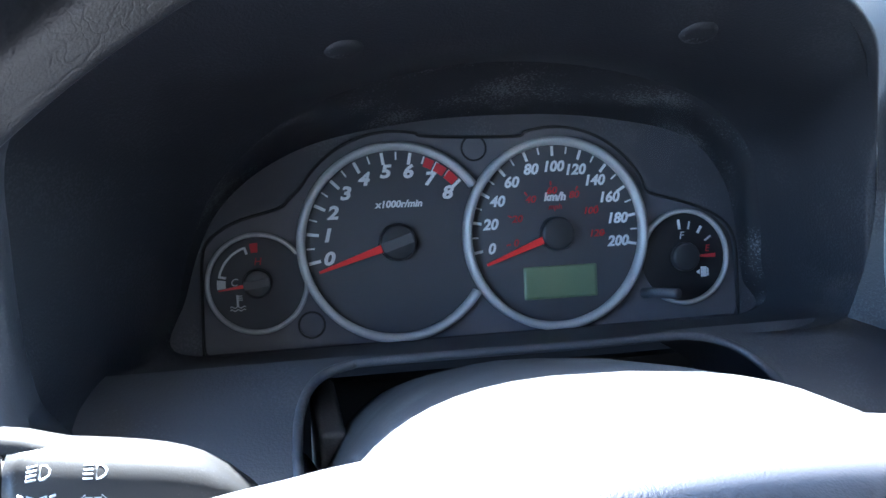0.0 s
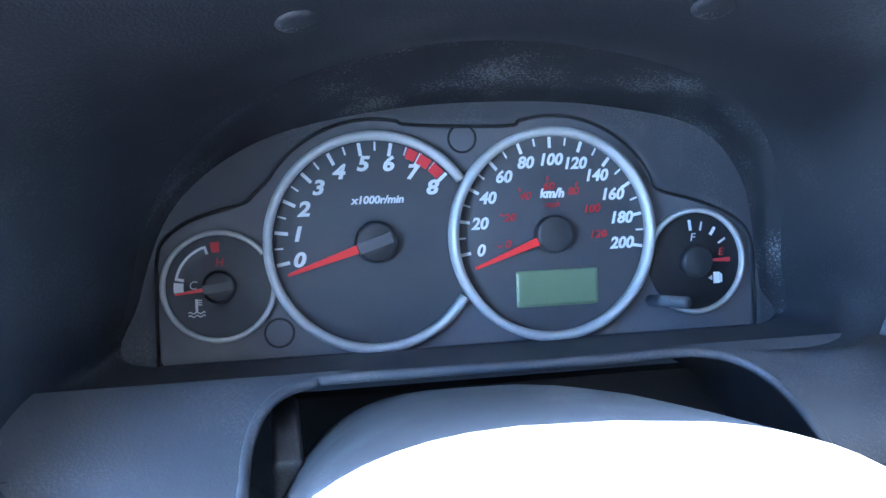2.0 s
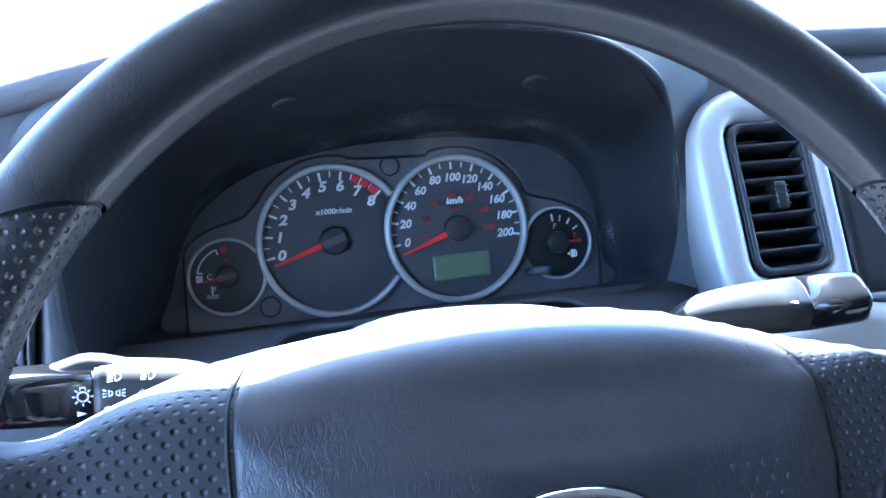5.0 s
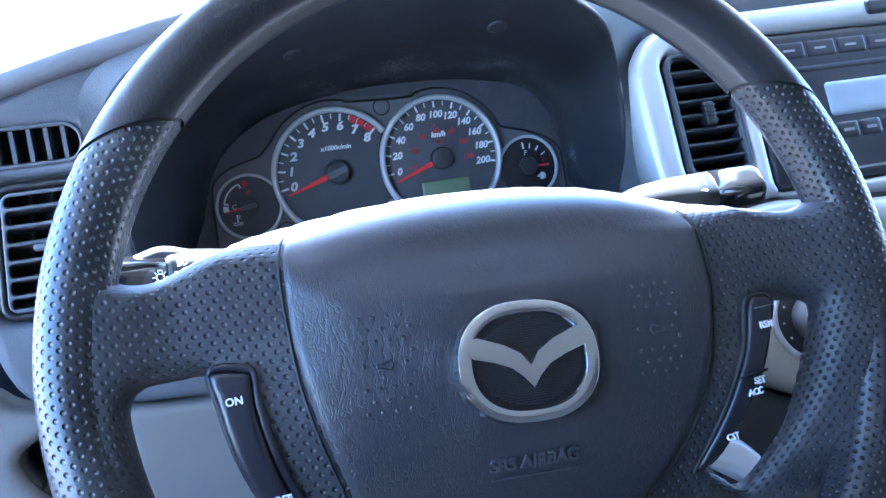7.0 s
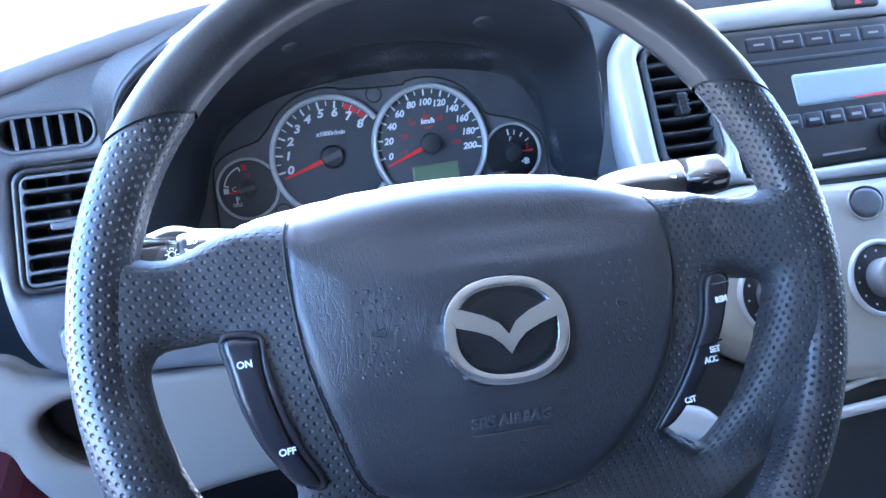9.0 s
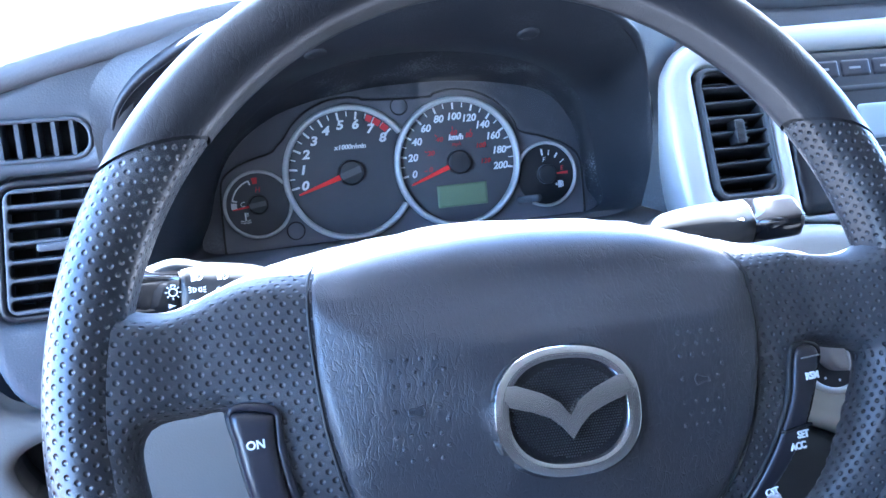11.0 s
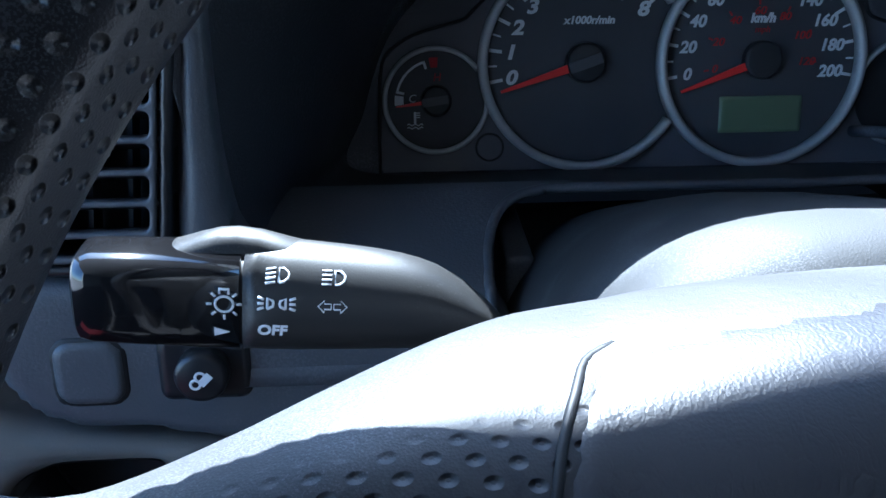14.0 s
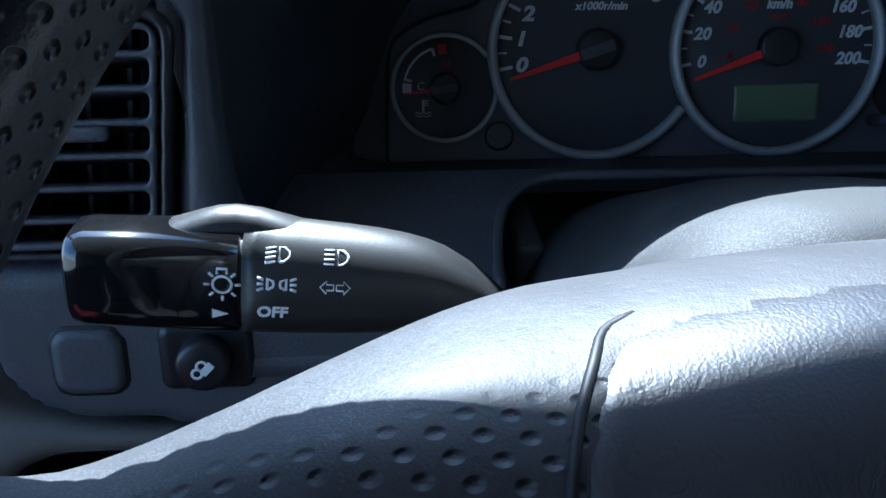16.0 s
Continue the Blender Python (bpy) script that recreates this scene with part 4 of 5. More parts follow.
def stalks():
    tip, root = Vector((-0.2214, -0.2535, 1.2165)), Vector((-0.1170, -0.2535, 1.2080))
    st, kb, bd, at, d = stalk("light_stalk", "black light and indicator stalk with white printed symbols", -1, tip, root, radians(LLEAN))
    # frame on the driver-facing side: x along the stalk towards the hub, y up
    xax = (root - tip).normalized()
    M = frame_of(tip, xax, (0, 0, 1)) @ pose(0, 0, 0, -LLEAN, 0, 0)

    def zf(y):
        return 0.0115 * max(0.0, 1 - abs(y / 0.0129) ** 2.1) ** (1 / 2.1)

    K = frame_of(tip, xax, (0, 0, 1))       # the turning end stands upright

    def rod(parent, pts, r=0.00033):
        if parent is kb:
            part("icon", tube([(x, y, 0.0099) for x, y in pts], r, 6), WHITE, parent, "white printed symbol", m=K)
        else:
            part("icon", tube([(x, y, zf(y)) for x, y in pts], r, 6), WHITE, parent, "white printed symbol", m=M)
    # sun symbol and pointer on the knob
    cx, cy = 0.0341, 0.0028
    rod(kb, [(cx + 0.0020 * math.cos(a), cy + 0.0020 * math.sin(a)) for a in np.linspace(0, 2 * math.pi, 17)])
    for a in range(0, 360, 45):
        if a == 90:
            rod(kb, [(cx - 0.001, cy + 0.0026), (cx - 0.001, cy + 0.0038), (cx + 0.001, cy + 0.0038), (cx + 0.001, cy + 0.0026)])
        else:
            rod(kb, [polar(cx, cy, 0.0027, a), polar(cx, cy, 0.0039, a)])
    part("icon", plate([(0.0318, -0.0055), (0.0353, -0.0044), (0.0318, -0.0033)], 0.0092, 0.0101), WHITE, kb, "white pointer", m=K, smooth=False)
    # lamps on the stem
    for ox, oy in ((0.0460, 0.0055), (0.0585, 0.0053)):
        rod(bd, [(ox, oy - 0.0016), (ox, oy + 0.0016), (ox + 0.0010, oy + 0.0015), (ox + 0.0020, oy + 0.0007), (ox + 0.0022, oy), (ox + 0.0020, oy - 0.0007), (ox + 0.0010, oy - 0.0015), (ox, oy - 0.0016)], 0.00035)
        for k in range(4):
            yy = oy - 0.0015 + 0.001 * k
            rod(bd, [(ox - 0.0030, yy - (0.0004 if ox < 0.05 else 0)), (ox - 0.0008, yy)], 0.00035)
    for sg, ox in ((-1, 0.0437), (1, 0.0477)):
        oy = -0.0009
        rod(bd, [(ox, oy - 0.0012), (ox, oy + 0.0012), (ox - sg * 0.0012, oy + 0.0006), (ox - sg * 0.0013, oy), (ox - sg * 0.0012, oy - 0.0006), (ox, oy - 0.0012)], 0.00035)
        for k in (-1, 0, 1):
            rod(bd, [(ox + sg * 0.0008, oy + k * 0.0009), (ox + sg * 0.0022, oy + k * 0.0014)], 0.00035)
    for sg, ox in ((-1, 0.0578), (1, 0.0584)):
        oy = -0.0011
        rod(bd, [(ox, oy - 0.0006), (ox + sg * 0.0015, oy - 0.0006), (ox + sg * 0.0015, oy - 0.0014), (ox + sg * 0.0029, oy), (ox + sg * 0.0015, oy + 0.0014), (ox + sg * 0.0015, oy + 0.0006), (ox, oy + 0.0006), (ox, oy - 0.0006)], 0.00028)
    words("OFF", 0.0034, WHITE, bd, M @ pose(0.0448, -0.0071, 0.0099, 21), 0, 0, 0, shear=0.08, bold=0.00012, width=1.1)
    # wiper stalk
    tip, root = Vector((0.1735, -0.2680, 1.2165)), Vector((0.0680, -0.2440, 1.2070))
    st, kb, bd, at, d = stalk("wiper_stalk", "black wiper stalk with a glossy end and white print", 1, tip, root, radians(WLEAN), 0.28, 1.09, radians(WLEAN))
    xax = (tip - root).normalized()
    M = frame_of(root, xax, (0, 0, 1)) @ pose(0, 0, 0, WLEAN, 0, 0)
    words("REAR", 0.0040, WHITE, bd, M, 0.060, 0.0005, 0.0103, bold=0.0002)
    for k in range(4):
        part("icon", plate([(0.0445 + 0.007 * k, 0.0050), (0.0463 + 0.007 * k, 0.0050), (0.0470 + 0.007 * k, 0.0068), (0.0440 + 0.007 * k, 0.0068)], 0.0097, 0.0103), WHITE, bd, "white bar of print", m=M, smooth=False)
    part("icon", plate([(0.066, -0.0070), (0.071, -0.0048), (0.071, -0.0092)], 0.0093, 0.0099), WHITE, bd, "white pointer", m=M, smooth=False)


stalks()


def column():
    co = thing("steering_column", "dark plastic steering column shroud behind the wheel", "steering column", m=WHEEL)
    rings = []
    for w, sx, top, low, cx, p in ((-0.066, 0.072, 0.060, -0.070, 0.003, 3.2), (-0.070, 0.083, 0.0705, -0.078, 0.003, 3.4), (-0.078, 0.0880, 0.0765, -0.080, 0.004, 3.5), (-0.095, 0.0890, 0.0805, -0.081, 0.005, 3.5), (-0.13, 0.088, 0.0850, -0.082, 0.006, 3.2), (-0.165, 0.086, 0.0885, -0.081, 0.008, 3.0), (-0.20, 0.084, 0.0905, -0.080, 0.010, 2.8), (-0.28, 0.082, 0.0905, -0.075, 0.010, 2.8), (-0.31, 0.080, 0.0900, -0.070, 0.010, 2.8)):
        row = []
        for a in np.linspace(0, 2 * math.pi, 72, endpoint=False):
            ca, sa = math.cos(a), math.sin(a)
            x, y = sx * math.copysign(abs(ca) ** (2 / p), ca), (top if sa > 0 else -low) * math.copysign(abs(sa) ** (2 / p), sa)
            row.append((cx + x, y - 0.007 * (x / 0.075) ** 2 if sa > 0 else y, w))
        rings.append(row)
    part("shroud", loft(rings, cap=True), COLUMN, co)


column()


# ---- dashboard ----
def fpt(x, z, off=0.0):
    """A point of the fascia at x and height z, off metres towards the driver."""
    return FASCIA @ Vector((x, (z - 1.23) / math.cos(FA), off))


def fs(z):
    return (z - 1.23) / math.cos(FA)


def ps(z):
    return (z - 1.19) / math.cos(radians(8))


def vent(parent, M, x0, y0, x1, y1, n, upright=3, knob=True, lean=0.0, depth=0.03):
    """A louvre vent: dark box, frame, level slats, upright vanes behind and a thumb wheel."""
    v = thing("air_vent", "black plastic louvre air vent in the dashboard", "air vent", m=M)

    def sk(y):
        return lean * (y - y0)
    fr = np.array([(x + sk(y), y) for x, y in rounded(x0 - 0.004, y0 - 0.004, x1 + 0.004, y1 + 0.004, 0.010)])
    ho = np.array([(x + sk(y), y) for x, y in rounded(x0, y0, x1, y1, 0.007)])
    # on the pod, black paints the shadowed gap between grille and panel
    part("vent_frame", slab(fr, (ho,), 0.0016, 0.002, lambda X, Y: 0.003 + 0 * X, -depth), BLACK if parent == "pod" else SLATGREY, v, "moulded frame, black on the pod as the gap's shade")
    part("vent_box", slab(ho, (), 0.004, 0.001, lambda X, Y: -depth + 0 * X, -depth - 0.003), GROOVE, v)
    for i in range(1, n):
        y = y0 + (y1 - y0) * i / n
        sec = [(-0.0011, 0.0005), (0.0, 0.0018), (0.0011, 0.0005), (0.0011 - 0.005, -0.014), (-0.0011 - 0.005, -0.014)]
        rr = [[(x, y + sy, sz) for sy, sz in sec] for x in np.linspace(x0 + sk(y) + 0.0003, x1 + sk(y) - 0.0003, 6)]
        part("slat", loft(rr, cap=True), DASHGREY if parent == "pod" else SLATGREY, v)
    if parent == "pod":
        # grey grille in front of the slats, one rounded opening between each two bars
        edge = np.array([(x + sk(y), y) for x, y in rounded(x0 + 0.0008, y0 + 0.0008, x1 - 0.0008, y1 - 0.0008, 0.0065)])
        gaps = []
        for i in range(n):
            ya, yb = y0 + (y1 - y0) * i / n + (0.0032 if i == 0 else 0.0010), y0 + (y1 - y0) * (i + 1) / n - (0.0032 if i == n - 1 else 0.0010)
            gaps.append(np.array([(x + sk(y), y) for x, y in rounded(x0 + 0.0030, ya, x1 - 0.0030, yb, 0.0026)]))
        part("grille", slab(edge, tuple(gaps), 0.0006, 0.0008, lambda X, Y: 0.0030 + 0 * X, -0.003), DASHGREY, v, "dark grey grille with rounded openings")
    for i in range(1, upright + 1):
        x = x0 + (x1 - x0) * i / (upright + 1)
        part("vane", loft([[(x + sk(y) - 0.0008, y, -0.016), (x + sk(y) + 0.0008, y, -0.016), (x + sk(y) + 0.0008, y, -0.027), (x + sk(y) - 0.0008, y, -0.027)] for y in np.linspace(y0 + 0.001, y1 - 0.001, 4)], cap=True), BLACK, v, smooth=False)
    if knob:
        cx, cy = (x0 + x1) / 2 + sk((y0 + y1) / 2), (y0 + y1) / 2
        kn = part("thumb_wheel", box(cx - 0.0045, cy - 0.0095, -0.008, cx + 0.0045, cy + 0.0095, 0.0045, 0.002), BLACK, v, "black thumb tab")
        for k in range(4):
            part("rib", box(cx - 0.0047, cy - 0.0068 + 0.004 * k, 0.003, cx + 0.0047, cy - 0.0056 + 0.004 * k, 0.0052), BLACK, kn, smooth=False)
    return v


def dashboard():
    da = thing("dashboard", "dark grey moulded dashboard with a deep hood over the dials", "dashboard")
    # inner visor and outer hood of the dials
    face = [(-0.160, -0.054, 0), (-0.158, -0.022, 0), (-0.140, 0.021, 0), (-0.100, 0.050, 0), (-0.040, 0.0635, 0), (0.023, 0.067, 0), (0.080, 0.0635, 0), (0.130, 0.051, 0), (0.154, 0.021, 0), (0.160, -0.02, 0), (0.161, -0.054, 0), (0.07, -0.0545, 0), (-0.06, -0.0545, 0)]
    edge = [(-0.1615, -0.052, 0.006), (-0.161, -0.022, 0.022), (-0.140, 0.031, 0.045), (-0.096, 0.0664, 0.06), (-0.0416, 0.082, 0.068), (0.003, 0.086, 0.07), (0.049, 0.0816, 0.07), (0.095, 0.0704, 0.065), (0.127, 0.054, 0.055), (0.146, 0.030, 0.045), (0.1635, -0.018, 0.02), (0.166, -0.052, 0.006), (0.07, -0.054, 0.006), (-0.06, -0.054, 0.006)]
    face = face[:10] + [(0.1605, -0.037, 0)] + face[10:]
    F, E = curve([gpt(*p) for p in face], 8), curve([gpt(*p) for p in edge], 8)
    part("visor", loft([F, F * 0.6 + E * 0.4, E]), HOODIN, da, "black dusty inner visor")
    mouth = [(-0.192, -0.130, 1.1585), (-0.209, -0.143, 1.195), (-0.213, -0.142, 1.258), (-0.200, -0.147, 1.296), (-0.150, -0.158, 1.328), (-0.090, -0.163, 1.342), (-0.020, -0.165, 1.347), (0.055, -0.158, 1.342), (0.112, -0.140, 1.324), (0.152, -0.110, 1.292), (0.168, -0.106, 1.235), (0.162, -0.105, 1.178), (0.07, -0.088, 1.1686), (-0.07, -0.088, 1.1686)]
    Mo = curve(mouth, 8)
    rings = [E]
    for t in np.linspace(0.12, 1, 10):
        q = E * (1 - t) + Mo * t
        # the roof of the hood bellies down between the visor and the lip
        bulge = 0.012 * math.sin(math.pi * t)
        q[:, 2] -= bulge * np.clip((Mo[:, 2] - 1.28) / 0.06, 0, 1)
        rings.append(q)
    # rounded lip turning up and forward over the top
    centre = Mo.mean(0)
    for k, (out, up) in enumerate(((0.003, -0.004), (0.006, -0.0035), (0.008, 0.0), (0.009, 0.006))):
        q = Mo.copy()
        d = q - centre
        d[:, 1] = 0
        d /= np.linalg.norm(d, axis=1)[:, None]
        k = np.clip((q[:, 2] - 1.26) / 0.05, 0, 1)
        q += d * (out * k)[:, None]
        q[:, 1] += up * k
        rings.append(q)
    part("hood", loft(rings), DARK, da, "dark vinyl hood round the instruments")
    # flank between the hood and the silver trim
    inner = curve([(0.035, -0.161, 1.345), (0.075, -0.153, 1.338), (0.112, -0.140, 1.324), (0.136, -0.124, 1.308), (0.152, -0.110, 1.292), (0.164, -0.106, 1.265), (0.168, -0.106, 1.235), (0.167, -0.106, 1.205), (0.162, -0.105, 1.178)], 6, closed=False)
    outerc = curve([(0.035, -0.153, 1.351), (0.090, -0.130, 1.352), (0.145, -0.098, 1.350), (0.190, -0.078, 1.342), (0.200, -0.082, 1.308), (0.1865, -0.095, 1.284), (0.1835, -0.118, 1.240), (0.187, -0.135, 1.205), (0.193, -0.149, 1.172)], 6, closed=False)
    flank = [inner * (1 - t) + outerc * t for t in np.linspace(0, 1, 7)]
    part("hood_flank", loft(flank, closed=False), DARK, da, "dark vinyl flank beside the dials")
    inner = curve([(-0.2095, -0.1435, 1.205), (-0.213, -0.1425, 1.258), (-0.200, -0.1475, 1.296), (-0.150, -0.1585, 1.328), (-0.090, -0.1635, 1.342)], 8, closed=False)
    outerc = curve([(-0.2130, -0.1530, 1.205), (-0.2215, -0.1490, 1.258), (-0.2180, -0.1430, 1.306), (-0.172, -0.1440, 1.3330), (-0.100, -0.1530, 1.3470)], 8, closed=False)
    part("hood_flank", loft([inner * (1 - t) + outerc * t for t in np.linspace(0, 1, 5)], closed=False), DASHGREY, da, "dark grey flank beside the dials")
    # screw covers under the hood: low discs, their recess shade given by a darker black
    for x, y, z, n in ((-0.0850, -0.1140, 1.3101, (0.1, -0.43, -0.90)), (0.0581, -0.1245, 1.3159, (-0.07, -0.526, -0.847))):
        M = Matrix.Translation((x, y, z)) @ Vector(n).normalized().to_track_quat("Z", "Y").to_matrix().to_4x4()
        part("screw_cap", disc(0, 0, 0.0084, -0.006, 0.0016, 0.0030, 32), HOODIN, da, "round screw cover, darkened to look recessed", m=M)

    # face below and beside the hood, left of the column
    def face_rows(rows):
        return [[Vector((x0 + (x1 - x0) * k / 11, y, z)) for k in range(12)] for x0, x1, y, z in rows]
    low = loft(face_rows(((-0.216, -0.066, -0.084, 1.1702), (-0.216, -0.084, -0.0895, 1.1698), (-0.216, -0.0955, -0.0950, 1.1688), (-0.216, -0.1035, -0.1050, 1.1662), (-0.216, -0.1085, -0.1195, 1.1616), (-0.216, -0.1105, -0.1365, 1.1552), (-0.216, -0.111, -0.156, 1.144), (-0.216, -0.111, -0.1655, 1.132), (-0.216, -0.111, -0.1675, 1.126), (-0.216, -0.111, -0.160, 1.123))), closed=False)
    part("knee_face", low, DASHGREY, da, "dark grey face below the dials")
    low = loft(face_rows(((0.072, 0.20, -0.084, 1.1702), (0.088, 0.20, -0.0895, 1.1698), (0.0985, 0.20, -0.0950, 1.1688), (0.1065, 0.20, -0.1050, 1.1662), (0.1115, 0.20, -0.1195, 1.1616), (0.1135, 0.20, -0.1365, 1.1552), (0.114, 0.20, -0.1515, 1.1455), (0.1145, 0.20, -0.166, 1.1255), (0.115, 0.20, -0.19, 1.08), (0.117, 0.20, -0.21, 1.04))), closed=False)
    part("knee_face", low, DASHGREY, da, "dark grey face below the dials")
    # recess for the column: side walls, roof edge and bottom, deep shade painted near-black
    arch = curve([(-0.111, -0.165, 1.09), (-0.111, -0.152, 1.145), (-0.1105, -0.137, 1.1545), (-0.1085, -0.120, 1.1610), (-0.1035, -0.1055, 1.1655), (-0.0955, -0.0955, 1.1680), (-0.084, -0.0900, 1.1690), (-0.068, -0.0880, 1.1692), (0.03, -0.088, 1.1686), (0.074, -0.0880, 1.1692), (0.088, -0.0900, 1.1690), (0.0985, -0.0955, 1.1680), (0.1065, -0.1055, 1.1655), (0.1115, -0.120, 1.1610), (0.1135, -0.137, 1.1545), (0.114, -0.152, 1.145), (0.1145, -0.166, 1.125), (0.115, -0.19, 1.08)], 6, closed=False)
    deep = arch.copy()
    deep[:, 1] += 0.07
    deep[:, 2] -= 0.028
    part("column_recess", loft([arch, arch + (0, 0.004, -0.002), deep], closed=False), BLACK, da, "recess round the steering column, its shade painted black")
    part("recess_lip", tube(arch[:-4] + (0, 0.0002, -0.0008), 0.0023, 10), DASHGREY, da, "rounded lip of the recess")
    part("recess_cheek", box(-0.1005, -0.118, 1.05, -0.0885, -0.060, 1.150, 0.003), DASHGREY, da, "grey cheek inside the column recess")
    # near-black sheet that stands for the darkness at the back
    part("recess_shade_back", box(-0.13, -0.035, 1.0, 0.16, -0.028, 1.135), GROOVE, da, smooth=False)

    # top of the dashboard
    xs = np.linspace(-0.62, 0.95, 60)

    def lip(x):
        """Height of the front edge of the dash top."""
        h = 1.342 - 0.35 * max(0, abs(x + 0.02) - 0.10) ** 1.25 if x < 0.0 else 1.342 - 0.012 * min(1, max(0, (x - 0.15) / 0.05))
        return max(h, 1.25)

    def lipy(x):
        return -0.146 + 0.07 * min(1, max(0, (x - 0.06) / 0.12))
    prof = ((0.006, -0.014), (0.0, -0.011), (-0.003, -0.004), (0.002, 0.003), (0.016, 0.008), (0.06, 0.010), (0.20, 0.0), (0.42, -0.03), (0.60, -0.06))
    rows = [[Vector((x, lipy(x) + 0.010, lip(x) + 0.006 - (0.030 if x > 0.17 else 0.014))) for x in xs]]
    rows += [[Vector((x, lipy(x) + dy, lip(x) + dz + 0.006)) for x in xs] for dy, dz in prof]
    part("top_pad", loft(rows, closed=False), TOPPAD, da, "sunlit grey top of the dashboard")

    up = np.array([(0.10, fs(1.14)), (0.62, fs(1.14)), (0.62, fs(1.326)), (0.30, fs(1.326)), (0.19, fs(1.326)), (0.14, fs(1.326)), (0.10, fs(1.326))])
    part("upper_fascia", slab(up, (rounded(0.196, fs(1.186), 0.260, fs(1.283), 0.012), rounded(0.04, fs(1.10), 0.182, fs(1.322), 0.012)), 0.005, 0.008, lambda X, Y: -0.010 + 0 * X, -0.045), DASHGREY, da, "dark grey upper face of the dashboard", m=FASCIA)

    # pod with the driver's vents
    podo = curve([(-0.62, ps(1.30)), (-0.40, ps(1.288)), (-0.275, ps(1.303)), (-0.237, ps(1.317)), (-0.20, ps(1.322)), (-0.190, ps(1.30)), (-0.2035, ps(1.28)), (-0.2075, ps(1.25)), (-0.2060, ps(1.20)), (-0.196, ps(1.165)), (-0.150, ps(1.148)), (-0.106, ps(1.146)), (-0.105, ps(1.098)), (-0.2078, ps(1.1025)), (-0.2376, ps(1.1080)), (-0.262, ps(1.1095)), (-0.282, ps(1.118)), (-0.2935, ps(1.138)), (-0.299, ps(1.165)), (-0.303, ps(1.20)), (-0.33, ps(1.25)), (-0.45, ps(1.255)), (-0.62, ps(1.25))], 6)
    svh = rounded(-0.283, ps(1.2645), -0.2255, ps(1.2845), 0.009)
    bvh = np.array([(x + 0.105 * (y - ps(1.1745)), y) for x, y in rounded(-0.2895, ps(1.1690), -0.2235, ps(1.2545), 0.010)])
    part("vent_pod", slab(podo, (svh, bvh), 0.004, 0.006, None, -0.05), DASHGREY, da, "dark grey vent pod", m=PODF)
    v = vent("pod", PODF, -0.2842, ps(1.1745), -0.2285, ps(1.249), 7, 3, False, 0.105)
    tagged(v, "dark grey louvre vent with seven openings in the door-side pod", "air vent")
    part("slider", box(-0.262, ps(1.2115), 0.0, -0.240, ps(1.2165), 0.006, 0.0018), DASHGREY, v, "small sliding tab")
    v2 = thing("demister_vent", "small black demister vent with upright vanes", "air vent", m=PODF)
    ho = rounded(-0.283, ps(1.2645), -0.2255, ps(1.2845), 0.009)
    part("vent_frame", slab(rounded(-0.2855, ps(1.262), -0.223, ps(1.287), 0.011), (ho,), 0.0016, 0.0015, lambda X, Y: 0.001 + 0 * X, -0.02), DASHGREY, v2)
    part("vent_box", slab(ho, (), 0.004, 0.001, lambda X, Y: -0.026 + 0 * X, -0.029), GROOVE, v2)
    for k in range(5):
        x = -0.2735 + 0.0098 * k
        part("vane", box(x - 0.0012, ps(1.2647), -0.024, x + 0.0012, ps(1.2843), -0.003), DASHGREY, v2, smooth=False)

    # lower knee panel, pale grey, with a coin tray
    kneef = frame_of((0, -0.166, 1.11), (1, 0, 0), (0, math.sin(radians(12)), math.cos(radians(12))))
    kn = curve([(-0.62, 0.03), (-0.40, 0.028), (-0.318, 0.020), (-0.292, 0.004), (-0.262, -0.0035), (-0.225, -0.008), (-0.19, -0.0115), (-0.13, -0.014), (-0.10, -0.014), (-0.10, -0.10), (-0.14, -0.099), (-0.20, -0.103), (-0.25, -0.106), (-0.285, -0.096), (-0.308, -0.068), (-0.325, -0.042), (-0.40, -0.03), (-0.62, -0.03)], 6)
    tray = curve([(-0.296, -0.030), (-0.283, -0.019), (-0.262, -0.0165), (-0.235, -0.020), (-0.232, -0.045), (-0.245, -0.066), (-0.268, -0.066), (-0.288, -0.050)], 6)
    lp = thing("knee_panel", "pale grey lower dashboard panel with an open tray", "dashboard panel", m=kneef)
    part("panel", slab(kn, (tray,), 0.004, 0.007, None, -0.03), LIGHTGREY, lp)
    part("tray_box", slab(tray * 1.0, (), 0.004, 0.001, lambda X, Y: -0.045 + 0 * X, -0.049), BLACK, lp, "black inside of the tray")
    tw = [np.array([(x, y, -0.005) for x, y in tray]), np.array([(x, y, -0.046) for x, y in tray])]
    part("tray_wall", loft(tw), BLACK, lp)

    # dimmer knob and blank cover
    dk = thing("dimmer_switch", "round black dashboard dimmer knob with a white symbol", "switch", m=PODF)
    kx, ky = -0.2170, ps(1.1340)
    part("bezel", slab(rounded(kx - 0.0165, ky - 0.0125, kx + 0.0165, ky + 0.0125, 0.004), (), 0.002, 0.0015, lambda X, Y: 0.0015 + 0 * X, -0.01), BLACK, dk)
    part("knob", disc(kx, ky, 0.0095, 0.001, 0.010, 0.002, 32), BLACK, dk)
    for q in ((-0.003, -0.002), (0.0, 0.0008)):
        part("icon", ring(kx + q[0] * 0.6, ky + q[1], 0.0012, 0.0022, 0.0100, 0.0103, n=16), WHITE, dk, "white symbol")
    part("icon", plate([(kx + 0.001, ky - 0.003), (kx + 0.0045, ky + 0.0005), (kx + 0.0025, ky + 0.0025), (kx - 0.001, ky - 0.001)], 0.0100, 0.0104), WHITE, dk, smooth=False)
